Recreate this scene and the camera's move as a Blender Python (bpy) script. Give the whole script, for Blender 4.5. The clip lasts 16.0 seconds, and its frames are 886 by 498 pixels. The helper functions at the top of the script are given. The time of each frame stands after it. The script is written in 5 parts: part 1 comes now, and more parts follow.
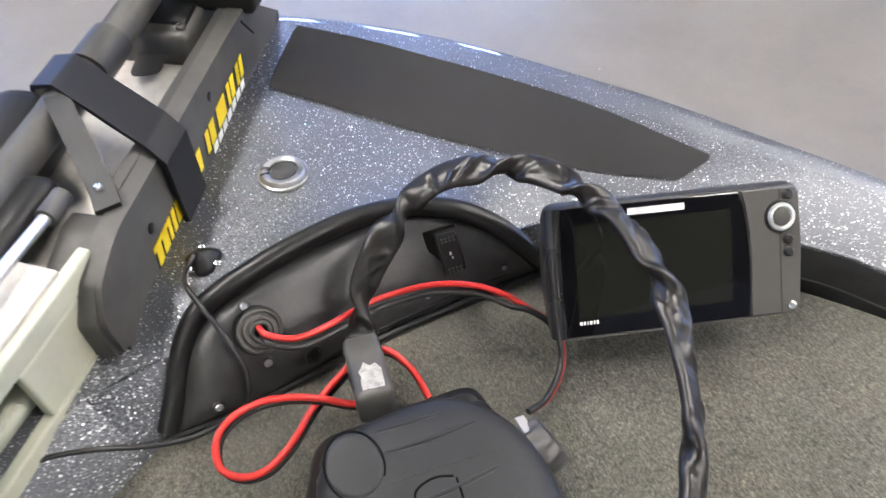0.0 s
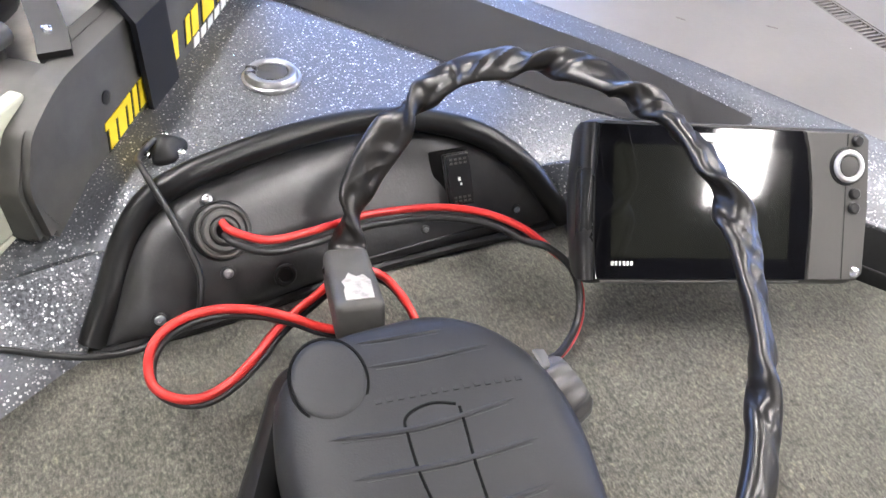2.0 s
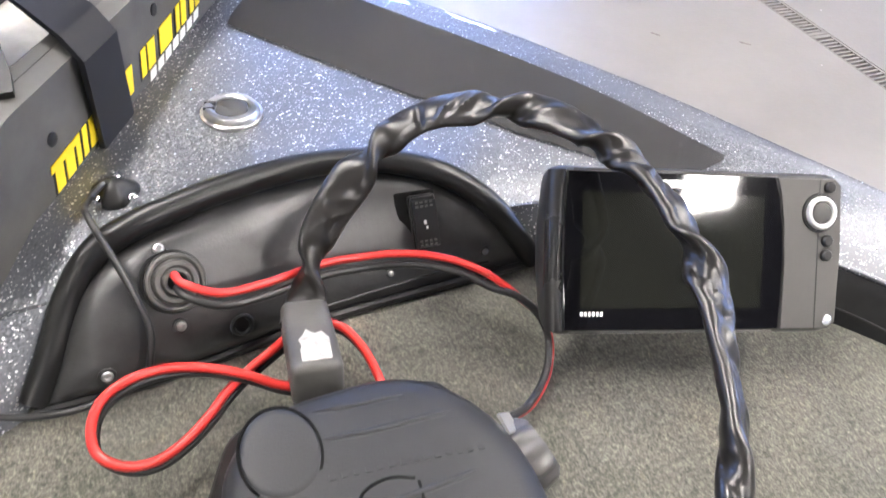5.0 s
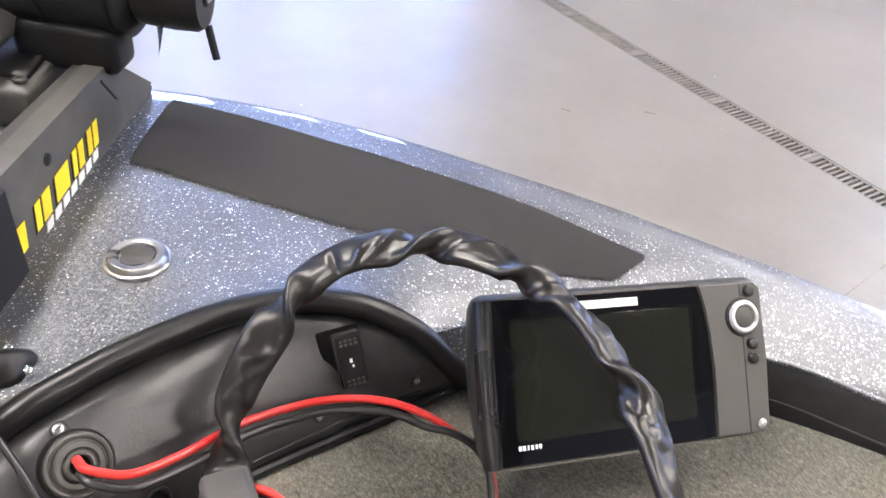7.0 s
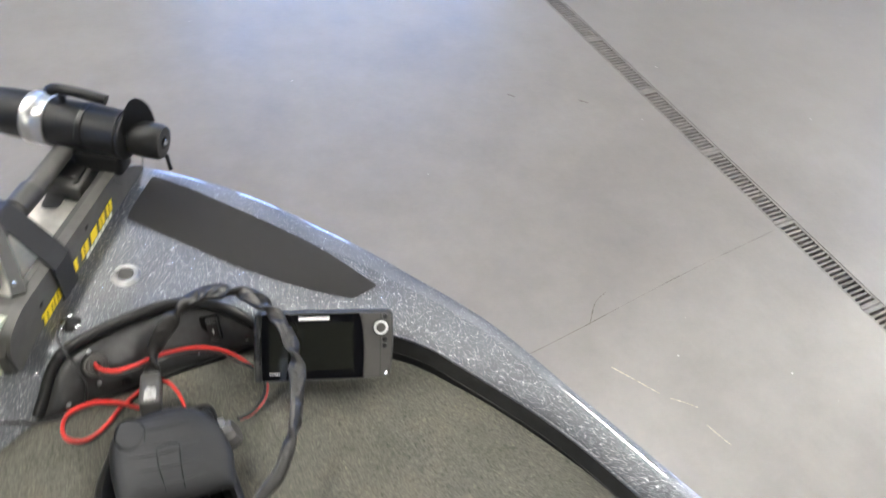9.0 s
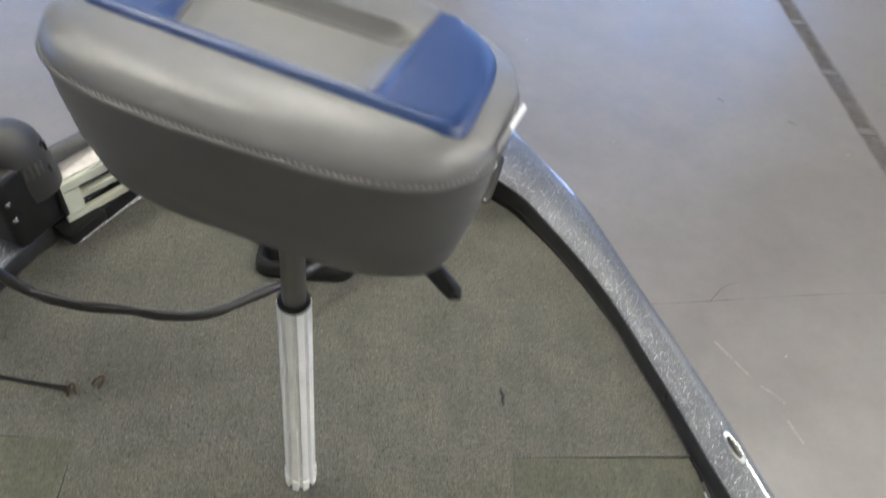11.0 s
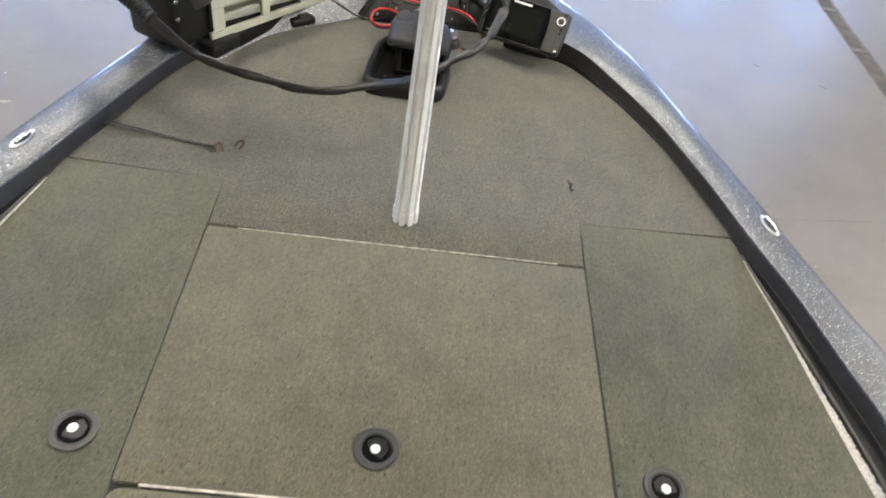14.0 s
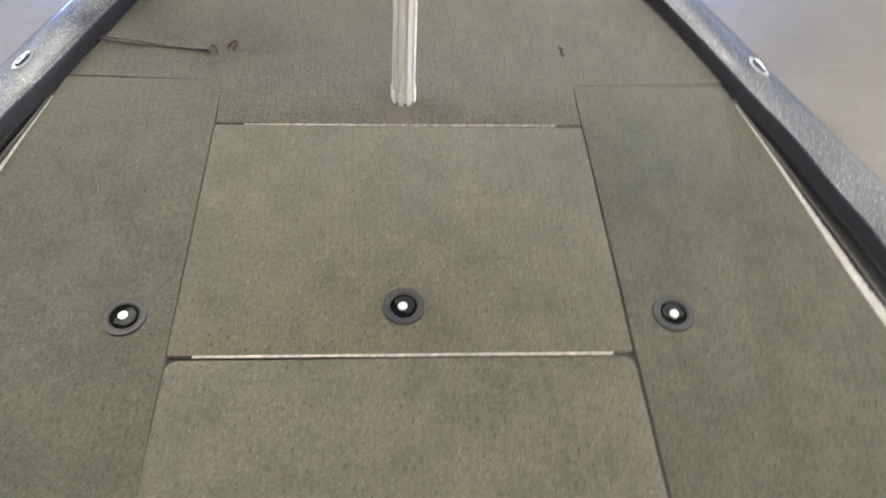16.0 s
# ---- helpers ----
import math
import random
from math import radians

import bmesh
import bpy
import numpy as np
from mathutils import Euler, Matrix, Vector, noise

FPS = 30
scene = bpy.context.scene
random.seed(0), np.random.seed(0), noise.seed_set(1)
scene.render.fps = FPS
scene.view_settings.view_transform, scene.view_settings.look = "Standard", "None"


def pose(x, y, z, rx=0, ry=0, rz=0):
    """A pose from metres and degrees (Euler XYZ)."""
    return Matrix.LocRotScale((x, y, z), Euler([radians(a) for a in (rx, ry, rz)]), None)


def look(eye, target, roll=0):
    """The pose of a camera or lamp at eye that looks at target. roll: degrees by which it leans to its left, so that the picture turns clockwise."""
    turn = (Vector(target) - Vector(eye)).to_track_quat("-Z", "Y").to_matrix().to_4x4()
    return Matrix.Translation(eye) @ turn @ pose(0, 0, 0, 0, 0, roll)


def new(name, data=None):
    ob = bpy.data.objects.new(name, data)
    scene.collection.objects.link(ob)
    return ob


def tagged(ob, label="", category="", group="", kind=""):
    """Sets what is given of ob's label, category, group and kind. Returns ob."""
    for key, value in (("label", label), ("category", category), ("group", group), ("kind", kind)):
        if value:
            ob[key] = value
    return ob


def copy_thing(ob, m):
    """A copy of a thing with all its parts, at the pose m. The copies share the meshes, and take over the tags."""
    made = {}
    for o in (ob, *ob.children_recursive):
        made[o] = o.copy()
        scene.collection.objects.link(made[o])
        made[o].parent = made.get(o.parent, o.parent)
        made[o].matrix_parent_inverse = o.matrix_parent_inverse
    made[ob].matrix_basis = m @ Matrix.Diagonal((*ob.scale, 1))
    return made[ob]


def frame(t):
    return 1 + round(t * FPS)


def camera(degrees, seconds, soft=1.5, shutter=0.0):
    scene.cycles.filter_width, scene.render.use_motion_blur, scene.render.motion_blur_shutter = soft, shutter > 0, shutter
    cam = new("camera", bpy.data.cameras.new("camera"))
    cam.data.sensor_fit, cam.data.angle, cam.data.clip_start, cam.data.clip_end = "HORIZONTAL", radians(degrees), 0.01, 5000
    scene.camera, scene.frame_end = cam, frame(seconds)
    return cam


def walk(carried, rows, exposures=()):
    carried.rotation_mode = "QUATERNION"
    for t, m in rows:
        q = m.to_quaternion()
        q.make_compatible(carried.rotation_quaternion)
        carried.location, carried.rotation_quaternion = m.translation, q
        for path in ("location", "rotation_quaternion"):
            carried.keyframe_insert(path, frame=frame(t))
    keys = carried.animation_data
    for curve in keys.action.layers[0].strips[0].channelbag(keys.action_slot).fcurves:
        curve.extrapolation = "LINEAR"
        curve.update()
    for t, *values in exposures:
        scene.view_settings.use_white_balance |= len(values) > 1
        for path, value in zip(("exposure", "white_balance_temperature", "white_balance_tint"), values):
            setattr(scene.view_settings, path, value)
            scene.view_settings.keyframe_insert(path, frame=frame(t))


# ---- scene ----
cam = camera(63.8, 16.0, soft=1.5, shutter=0.5)
PATH = [
    (0, (-0.086, 0.509, 0.625), (0.471, 1.646, -0.923), 0.2),
    (0.5, (-0.103, 0.524, 0.529), (0.572, 1.737, -0.911), 5.0),
    (1, (-0.108, 0.503, 0.517), (0.619, 1.778, -0.841), 11.0),
    (1.5, (-0.113, 0.507, 0.472), (0.585, 1.775, -0.908), 8.7),
    (2, (-0.118, 0.507, 0.463), (0.575, 1.711, -0.976), 9.1),
    (2.5, (-0.113, 0.507, 0.459), (0.597, 1.693, -0.986), 9.7),
    (3, (-0.109, 0.508, 0.452), (0.61, 1.683, -0.998), 11.0),
    (3.2, (-0.11, 0.505, 0.452), (0.612, 1.678, -0.998), 11.3),
    (5.3, (-0.085, 0.557, 0.477), (0.68, 1.758, -0.927), 10.4),
    (5.5, (-0.061, 0.575, 0.48), (0.737, 1.772, -0.909), 9.0),
    (6, (-0.046, 0.577, 0.494), (0.825, 1.758, -0.865), 6.4),
    (6.5, (-0.052, 0.576, 0.504), (0.873, 1.781, -0.796), 6.9),
    (7, (-0.068, 0.576, 0.498), (0.889, 1.808, -0.752), 9.5),
    (7.5, (-0.08, 0.572, 0.5), (0.891, 1.824, -0.721), 10.8),
    (8, (-0.093, 0.541, 0.589), (0.836, 1.79, -0.668), 7.4),
    (8.5, (-0.044, 0.38, 0.972), (0.829, 1.452, -0.474), 1.8),
    (8.7, (-0.02, 0.268, 1.108), (0.872, 1.301, -0.354), 8.8),
    (10.8, (0.07, -0.473, 1.329), (0.355, 0.822, -0.168), 11.5),
    (11, (0.091, -0.492, 1.296), (0.317, 0.793, -0.221), 11.5),
    (11.2, (0.137, -0.528, 1.248), (0.316, 0.739, -0.289), 8.2),
    (11.5, (0.085, -0.573, 1.146), (0.332, 0.667, -0.403), 10.3),
    (12, (0.002, -0.833, 1.092), (0.265, 0.49, -0.384), 11.0),
    (12.5, (-0.033, -0.955, 1.121), (0.295, 0.401, -0.313), 14.5),
    (13, (-0.073, -1.017, 1.119), (0.273, 0.375, -0.275), 16.3),
    (13.5, (-0.067, -1.055, 1.106), (0.179, 0.341, -0.305), 15.0),
    (14, (-0.015, -1.107, 1.099), (0.13, 0.278, -0.336), 11.0),
    (14.5, (-0.012, -1.186, 1.12), (0.095, 0.165, -0.351), 6.7),
    (15, (-0.041, -1.211, 1.106), (0.127, 0.121, -0.376), 8.7),
    (15.5, (-0.036, -1.199, 1.1), (0.155, 0.094, -0.414), 11.6),
    (16, (-0.026, -1.222, 1.089), (0.125, -0.018, -0.501), 5.5),
]
EXPOSURES = [(0, -0.02, 6280, 13), (1.0, 0.23, 6330, 14), (2.0, 0.35, 6180, 15), (3.0, 0.56, 6130, 15), (5.5, 0.57, 6330, 15), (6.5, 0.46, 6380, 15), (7.6, 0.22, 6530, 14), (8.2, 0.13, 6380, 12), (8.7, -0.06, 6330, 9), (10.8, -0.64, 6380, 8), (11.5, -0.45, 6530, 8), (12, -0.35, 6630, 8), (16, -0.29, 6730, 9)]
walk(cam, [(t, look(eye, target, roll)) for t, eye, target, roll in PATH], EXPOSURES)

# ---------- world and light ----------
world = bpy.data.worlds.new("world")
scene.world = world
world.use_nodes = True
world.node_tree.nodes["Background"].inputs[0].default_value = (0.55, 0.65, 0.8, 1)
world.node_tree.nodes["Background"].inputs[1].default_value = 0.03

FLOOR_Z = -0.81
LAMP_POWER = 107.0
SKY_POWER = 19.0


# ---------- materials ----------
def shader(name):
    m = bpy.data.materials.new(name)
    m.use_nodes = True
    nt = m.node_tree
    return m, nt, nt.nodes["Principled BSDF"]


def node(nt, kind, **values):
    n = nt.nodes.new(kind)
    for k, v in values.items():
        if k in n.inputs:
            n.inputs[k].default_value = v
    return n


def ramp(nt, src, stops):
    r = nt.nodes.new("ShaderNodeValToRGB")
    el = r.color_ramp.elements
    while len(el) < len(stops):
        el.new(0.5)
    for e, (p, c) in zip(el, stops):
        e.position = p
        e.color = (*c, 1) if len(c) == 3 else c
    nt.links.new(src, r.inputs[0])
    return r


def plain(name, colour, rough=0.5, metal=0.0, coat=0.0, grain=900.0, bump=0.05, wear=0.12, spec=0.5, blotch=14.0):
    """Paint, plastic, rubber or metal with fine grain, blotches and slight bump."""
    m, nt, b = shader(name)
    co = node(nt, "ShaderNodeTexCoord")
    big = node(nt, "ShaderNodeTexNoise", Scale=blotch, Detail=5.0, Roughness=0.6)
    fine = node(nt, "ShaderNodeTexNoise", Scale=grain, Detail=3.0)
    nt.links.new(co.outputs["Object"], big.inputs["Vector"])
    nt.links.new(co.outputs["Object"], fine.inputs["Vector"])
    lo = tuple(c * (1 - wear) for c in colour)
    hi = tuple(min(1, c * (1 + wear)) for c in colour)
    r = ramp(nt, big.outputs["Fac"], [(0.3, lo), (0.7, hi)])
    nt.links.new(r.outputs[0], b.inputs["Base Color"])
    rr = node(nt, "ShaderNodeMapRange")
    rr.inputs["To Min"].default_value, rr.inputs["To Max"].default_value = max(0.02, rough * 0.8), min(1, rough * 1.2)
    nt.links.new(big.outputs["Fac"], rr.inputs["Value"])
    nt.links.new(rr.outputs[0], b.inputs["Roughness"])
    bp = node(nt, "ShaderNodeBump", Strength=bump, Distance=0.001)
    nt.links.new(fine.outputs["Fac"], bp.inputs["Height"])
    nt.links.new(bp.outputs[0], b.inputs["Normal"])
    b.inputs["Metallic"].default_value = metal
    b.inputs["Coat Weight"].default_value = coat
    b.inputs["Coat Roughness"].default_value = 0.05
    b.inputs["Specular IOR Level"].default_value = spec
    return m


def flake_paint(name, base, fleck, cells=470.0, shares=(0.89, 0.84), coat=0.35, coat_rough=0.3, rough=0.42, tilt=0.5, coat_ior=1.5):
    """Metal-flake gelcoat: dark paint under clear coat, full of small bright flakes that each lie at a slant."""
    m, nt, b = shader(name)
    co = node(nt, "ShaderNodeTexCoord")
    geo = node(nt, "ShaderNodeNewGeometry")
    normals = []
    masks = []
    for scale, share in ((cells, shares[0]), (cells * 1.75, shares[1])):
        v = node(nt, "ShaderNodeTexVoronoi", Scale=scale)
        nt.links.new(co.outputs["Object"], v.inputs["Vector"])
        sep = node(nt, "ShaderNodeSeparateColor")
        nt.links.new(v.outputs["Color"], sep.inputs[0])
        pick = ramp(nt, sep.outputs[0], [(share, (0, 0, 0)), (min(0.999, share + 0.12), (1, 1, 1))])
        near = ramp(nt, v.outputs["Distance"], [(0.34, (1, 1, 1)), (0.52, (0, 0, 0))])
        mul = node(nt, "ShaderNodeMath")
        mul.operation = "MULTIPLY"
        nt.links.new(pick.outputs[0], mul.inputs[0])
        nt.links.new(near.outputs[0], mul.inputs[1])
        masks.append(mul)
        # a slant of its own for each flake
        off = node(nt, "ShaderNodeVectorMath")
        off.operation = "SUBTRACT"
        off.inputs[1].default_value = (0.5, 0.5, 0.5)
        nt.links.new(v.outputs["Color"], off.inputs[0])
        sc = node(nt, "ShaderNodeVectorMath")
        sc.operation = "SCALE"
        sc.inputs["Scale"].default_value = 0.62 if scale == cells else tilt
        nt.links.new(off.outputs[0], sc.inputs[0])
        ad = node(nt, "ShaderNodeVectorMath")
        nt.links.new(geo.outputs["Normal"], ad.inputs[0])
        nt.links.new(sc.outputs[0], ad.inputs[1])
        nm = node(nt, "ShaderNodeVectorMath")
        nm.operation = "NORMALIZE"
        nt.links.new(ad.outputs[0], nm.inputs[0])
        normals.append(nm)
    top = node(nt, "ShaderNodeMath")
    top.operation = "MAXIMUM"
    half = node(nt, "ShaderNodeMath")
    half.operation = "MULTIPLY"
    half.inputs[1].default_value = 0.6
    nt.links.new(masks[1].outputs[0], half.inputs[0])
    nt.links.new(masks[0].outputs[0], top.inputs[0])
    nt.links.new(half.outputs[0], top.inputs[1])
    big = node(nt, "ShaderNodeTexNoise", Scale=7.0, Detail=4.0)
    nt.links.new(co.outputs["Object"], big.inputs["Vector"])
    under = ramp(nt, big.outputs["Fac"], [(0.3, tuple(c * 0.85 for c in base)), (0.7, tuple(c * 1.15 for c in base))])
    mix = node(nt, "ShaderNodeMix")
    mix.data_type = "RGBA"
    nt.links.new(top.outputs[0], mix.inputs["Factor"])
    nt.links.new(under.outputs[0], mix.inputs[6])
    mix.inputs[7].default_value = (*fleck, 1)
    nt.links.new(mix.outputs[2], b.inputs["Base Color"])
    # fine flakes slant a little, large ones more
    nmix = node(nt, "ShaderNodeMix")
    nmix.data_type = "VECTOR"
    nt.links.new(masks[0].outputs[0], nmix.inputs["Factor"])
    nt.links.new(normals[1].outputs[0], nmix.inputs[4])
    nt.links.new(normals[0].outputs[0], nmix.inputs[5])
    nt.links.new(nmix.outputs[1], b.inputs["Normal"])
    sheen = node(nt, "ShaderNodeMapRange")
    sheen.inputs["To Min"].default_value, sheen.inputs["To Max"].default_value = rough, 0.27
    nt.links.new(top.outputs[0], sheen.inputs["Value"])
    nt.links.new(sheen.outputs[0], b.inputs["Roughness"])
    b.inputs["Metallic"].default_value = 0.75
    b.inputs["Roughness"].default_value = rough
    b.inputs["Coat Weight"].default_value = coat
    b.inputs["Coat Roughness"].default_value = coat_rough
    b.inputs["Coat IOR"].default_value = coat_ior
    return m


def carpet(name, lo, hi, fine=1.0):
    """Short-pile carpet; fine: how strongly single tufts show."""
    def soft(level, middle):
        return tuple(middle[i] + (level[i] - middle[i]) * fine for i in range(3))

    mean = tuple(1.1 * (a * 0.45 + b * 0.55) * 0.85 for a, b in zip(lo, hi))
    m, nt, b = shader(name)
    co = node(nt, "ShaderNodeTexCoord")
    big = node(nt, "ShaderNodeTexNoise", Scale=9.0, Detail=7.0, Roughness=0.72)
    mid = node(nt, "ShaderNodeTexNoise", Scale=340.0, Detail=2.0, Roughness=0.6)
    fib = node(nt, "ShaderNodeTexNoise", Scale=620.0, Detail=3.0, Roughness=0.8)
    stretch = node(nt, "ShaderNodeMapping")
    stretch.inputs["Scale"].default_value = (1.0, 0.55, 1.0)
    nt.links.new(co.outputs["Object"], stretch.inputs["Vector"])
    for n in (mid, fib):
        nt.links.new(stretch.outputs[0], n.inputs["Vector"])
    nt.links.new(co.outputs["Object"], big.inputs["Vector"])
    r1 = ramp(nt, fib.outputs["Fac"], [(0.3, soft([c * 0.55 for c in lo], mean)), (0.5, soft([c * 1.1 for c in lo], mean)), (0.7, soft([c * 1.08 for c in hi], mean))])
    r2 = ramp(nt, mid.outputs["Fac"], [(0.34, soft((0.6, 0.6, 0.61), (0.98, 0.98, 0.98))), (0.5, (0.98, 0.98, 0.98)), (0.66, soft((1.32, 1.31, 1.29), (0.98, 0.98, 0.98)))])
    r3 = ramp(nt, big.outputs["Fac"], [(0.34, (0.81, 0.83, 0.77)), (0.5, (0.99, 0.99, 0.97)), (0.66, (1.18, 1.13, 1.05))])
    m1 = node(nt, "ShaderNodeMix")
    m1.data_type, m1.blend_type = "RGBA", "MULTIPLY"
    m1.inputs["Factor"].default_value = 1.0
    nt.links.new(r1.outputs[0], m1.inputs[6])
    nt.links.new(r2.outputs[0], m1.inputs[7])
    m2 = node(nt, "ShaderNodeMix")
    m2.data_type, m2.blend_type = "RGBA", "MULTIPLY"
    m2.inputs["Factor"].default_value = 1.0
    nt.links.new(m1.outputs[2], m2.inputs[6])
    nt.links.new(r3.outputs[0], m2.inputs[7])
    # lengthwise pile streaks
    streak = node(nt, "ShaderNodeTexNoise", Scale=1.0, Detail=4.0, Roughness=0.7)
    along = node(nt, "ShaderNodeMapping")
    along.inputs["Scale"].default_value = (90.0, 9.0, 1.0)
    nt.links.new(co.outputs["Object"], along.inputs["Vector"])
    nt.links.new(along.outputs[0], streak.inputs["Vector"])
    r4 = ramp(nt, streak.outputs["Fac"], [(0.3, (0.91, 0.91, 0.91)), (0.7, (1.08, 1.08, 1.07))])
    ms = node(nt, "ShaderNodeMix")
    ms.data_type, ms.blend_type = "RGBA", "MULTIPLY"
    ms.inputs["Factor"].default_value = 1.0
    nt.links.new(m2.outputs[2], ms.inputs[6])
    nt.links.new(r4.outputs[0], ms.inputs[7])
    # matted clumps a few millimetres wide, greener where the pile is fresh
    mat = node(nt, "ShaderNodeTexNoise", Scale=150.0, Detail=4.0, Roughness=0.75)
    nt.links.new(stretch.outputs[0], mat.inputs["Vector"])
    r5 = ramp(nt, mat.outputs["Fac"], [(0.36, (0.79, 0.8, 0.79)), (0.5, (1.0, 1.0, 0.99)), (0.64, (1.18, 1.17, 1.13))])
    mc = node(nt, "ShaderNodeMix")
    mc.data_type, mc.blend_type = "RGBA", "MULTIPLY"
    mc.inputs["Factor"].default_value = 1.0
    nt.links.new(ms.outputs[2], mc.inputs[6])
    nt.links.new(r5.outputs[0], mc.inputs[7])
    m2 = mc
    # short dark and pale tufts
    tuft = node(nt, "ShaderNodeTexVoronoi", Scale=95.0)
    wide = node(nt, "ShaderNodeMapping")
    wide.inputs["Scale"].default_value = (1.6, 0.7, 1.0)
    nt.links.new(co.outputs["Object"], wide.inputs["Vector"])
    nt.links.new(wide.outputs[0], tuft.inputs["Vector"])
    spot = ramp(nt, tuft.outputs["Distance"], [(0.16, (1, 1, 1)), (0.34, (0, 0, 0))])
    tsep = node(nt, "ShaderNodeSeparateColor")
    nt.links.new(tuft.outputs["Color"], tsep.inputs[0])
    few = ramp(nt, tsep.outputs[0], [(0.62, (0, 0, 0)), (0.7, (1, 1, 1))])
    tone = ramp(nt, tsep.outputs[1], [(0.55, (0.55, 0.55, 0.53)), (0.6, (1.4, 1.36, 1.25))])
    tm = node(nt, "ShaderNodeMath")
    tm.operation = "MULTIPLY"
    nt.links.new(spot.outputs[0], tm.inputs[0])
    nt.links.new(few.outputs[0], tm.inputs[1])
    m3 = node(nt, "ShaderNodeMix")
    m3.data_type, m3.blend_type = "RGBA", "MULTIPLY"
    nt.links.new(tm.outputs[0], m3.inputs["Factor"])
    nt.links.new(m2.outputs[2], m3.inputs[6])
    nt.links.new(tone.outputs[0], m3.inputs[7])
    nt.links.new(m3.outputs[2], b.inputs["Base Color"])
    b.inputs["Roughness"].default_value = 1.0
    b.inputs["Specular IOR Level"].default_value = 0.1
    b.inputs["Sheen Weight"].default_value = 0.25
    b.inputs["Sheen Roughness"].default_value = 0.6
    add = node(nt, "ShaderNodeMath")
    nt.links.new(fib.outputs["Fac"], add.inputs[0])
    nt.links.new(mid.outputs["Fac"], add.inputs[1])
    bp = node(nt, "ShaderNodeBump", Strength=0.42 * fine, Distance=0.002)
    nt.links.new(add.outputs[0], bp.inputs["Height"])
    nt.links.new(bp.outputs[0], b.inputs["Normal"])
    return m


def concrete(name):
    m, nt, b = shader(name)
    co = node(nt, "ShaderNodeTexCoord")
    big = node(nt, "ShaderNodeTexNoise", Scale=0.55, Detail=8.0, Roughness=0.62)
    mid = node(nt, "ShaderNodeTexNoise", Scale=4.0, Detail=7.0, Roughness=0.7)
    fine = node(nt, "ShaderNodeTexNoise", Scale=60.0, Detail=5.0)
    spots = node(nt, "ShaderNodeTexVoronoi", Scale=5.5)
    for n in (big, mid, fine, spots):
        nt.links.new(co.outputs["Object"], n.inputs["Vector"])
    r1 = ramp(nt, big.outputs["Fac"], [(0.3, (0.176, 0.162, 0.148)), (0.7, (0.242, 0.224, 0.207))])
    r2 = ramp(nt, mid.outputs["Fac"], [(0.3, (0.86, 0.86, 0.86)), (0.68, (1.06, 1.06, 1.06))])
    m1 = node(nt, "ShaderNodeMix")
    m1.data_type, m1.blend_type = "RGBA", "MULTIPLY"
    m1.inputs["Factor"].default_value = 1.0
    nt.links.new(r1.outputs[0], m1.inputs[6])
    nt.links.new(r2.outputs[0], m1.inputs[7])
    r3 = ramp(nt, spots.outputs["Distance"], [(0.012, (1, 1, 1)), (0.03, (0, 0, 0))])
    m2 = node(nt, "ShaderNodeMix")
    m2.data_type = "RGBA"
    nt.links.new(r3.outputs[0], m2.inputs["Factor"])
    nt.links.new(m1.outputs[2], m2.inputs[6])
    m2.inputs[7].default_value = (0.55, 0.53, 0.5, 1)
    nt.links.new(m2.outputs[2], b.inputs["Base Color"])
    rr = ramp(nt, mid.outputs["Fac"], [(0.3, (0.3, 0.3, 0.3)), (0.7, (0.44, 0.44, 0.44))])
    nt.links.new(rr.outputs[0], b.inputs["Roughness"])
    b.inputs["Specular IOR Level"].default_value = 0.6
    bp = node(nt, "ShaderNodeBump", Strength=0.12, Distance=0.004)
    nt.links.new(fine.outputs["Fac"], bp.inputs["Height"])
    nt.links.new(bp.outputs[0], b.inputs["Normal"])
    return m


def glow(name, colour, power):
    m, nt, b = shader(name)
    b.inputs["Base Color"].default_value = (0.8, 0.8, 0.8, 1)
    b.inputs["Emission Color"].default_value = (*colour, 1)
    b.inputs["Emission Strength"].default_value = power
    return m


FLAKE = flake_paint("metal_flake_gelcoat", (0.118, 0.124, 0.136), (1.0, 1.0, 1.0), cells=430.0, shares=(0.875, 0.84))
FLAKE_EDGE = flake_paint("polished_gelcoat_edge", (0.2, 0.207, 0.225), (0.8, 0.82, 0.85), shares=(0.9, 0.9), coat=1.0, coat_rough=0.02, rough=0.38, tilt=0.4, coat_ior=2.1)
CARPET = carpet("olive_marine_carpet", (0.083, 0.081, 0.0695), (0.17, 0.166, 0.144))
CARPET_LID = carpet("olive_lid_carpet", (0.081, 0.0765, 0.0575), (0.173, 0.166, 0.121), 0.5)
CARPET_SIDE = carpet("olive_side_lid_carpet", (0.059, 0.059, 0.0435), (0.128, 0.1285, 0.0935), 0.5)
CONCRETE = concrete("sealed_concrete")
GRIP = plain("grip_pad_grey", (0.052, 0.05, 0.047), 0.85, bump=0.3, grain=1500, wear=0.06)
BLACK_PLASTIC = plain("black_plastic", (0.011, 0.011, 0.011), 0.4, bump=0.15, grain=1600, spec=0.35)
PANEL_BLACK = plain("satin_black_panel", (0.029, 0.0288, 0.0288), 0.36, bump=0.14, grain=500, wear=0.45, blotch=34)
RUBBER = plain("black_rubber", (0.009, 0.009, 0.009), 0.34, bump=0.1, grain=700, spec=0.4)
# Near-black for moulded grooves and for shade painted into recesses.
GROOVE_SHADE = plain("matte_black_groove_shade", (0.004, 0.004, 0.004), 0.9, bump=0.0, spec=0.1)
LINER = plain("black_liner", (0.021, 0.021, 0.021), 0.45, bump=0.15, wear=0.3, blotch=40)
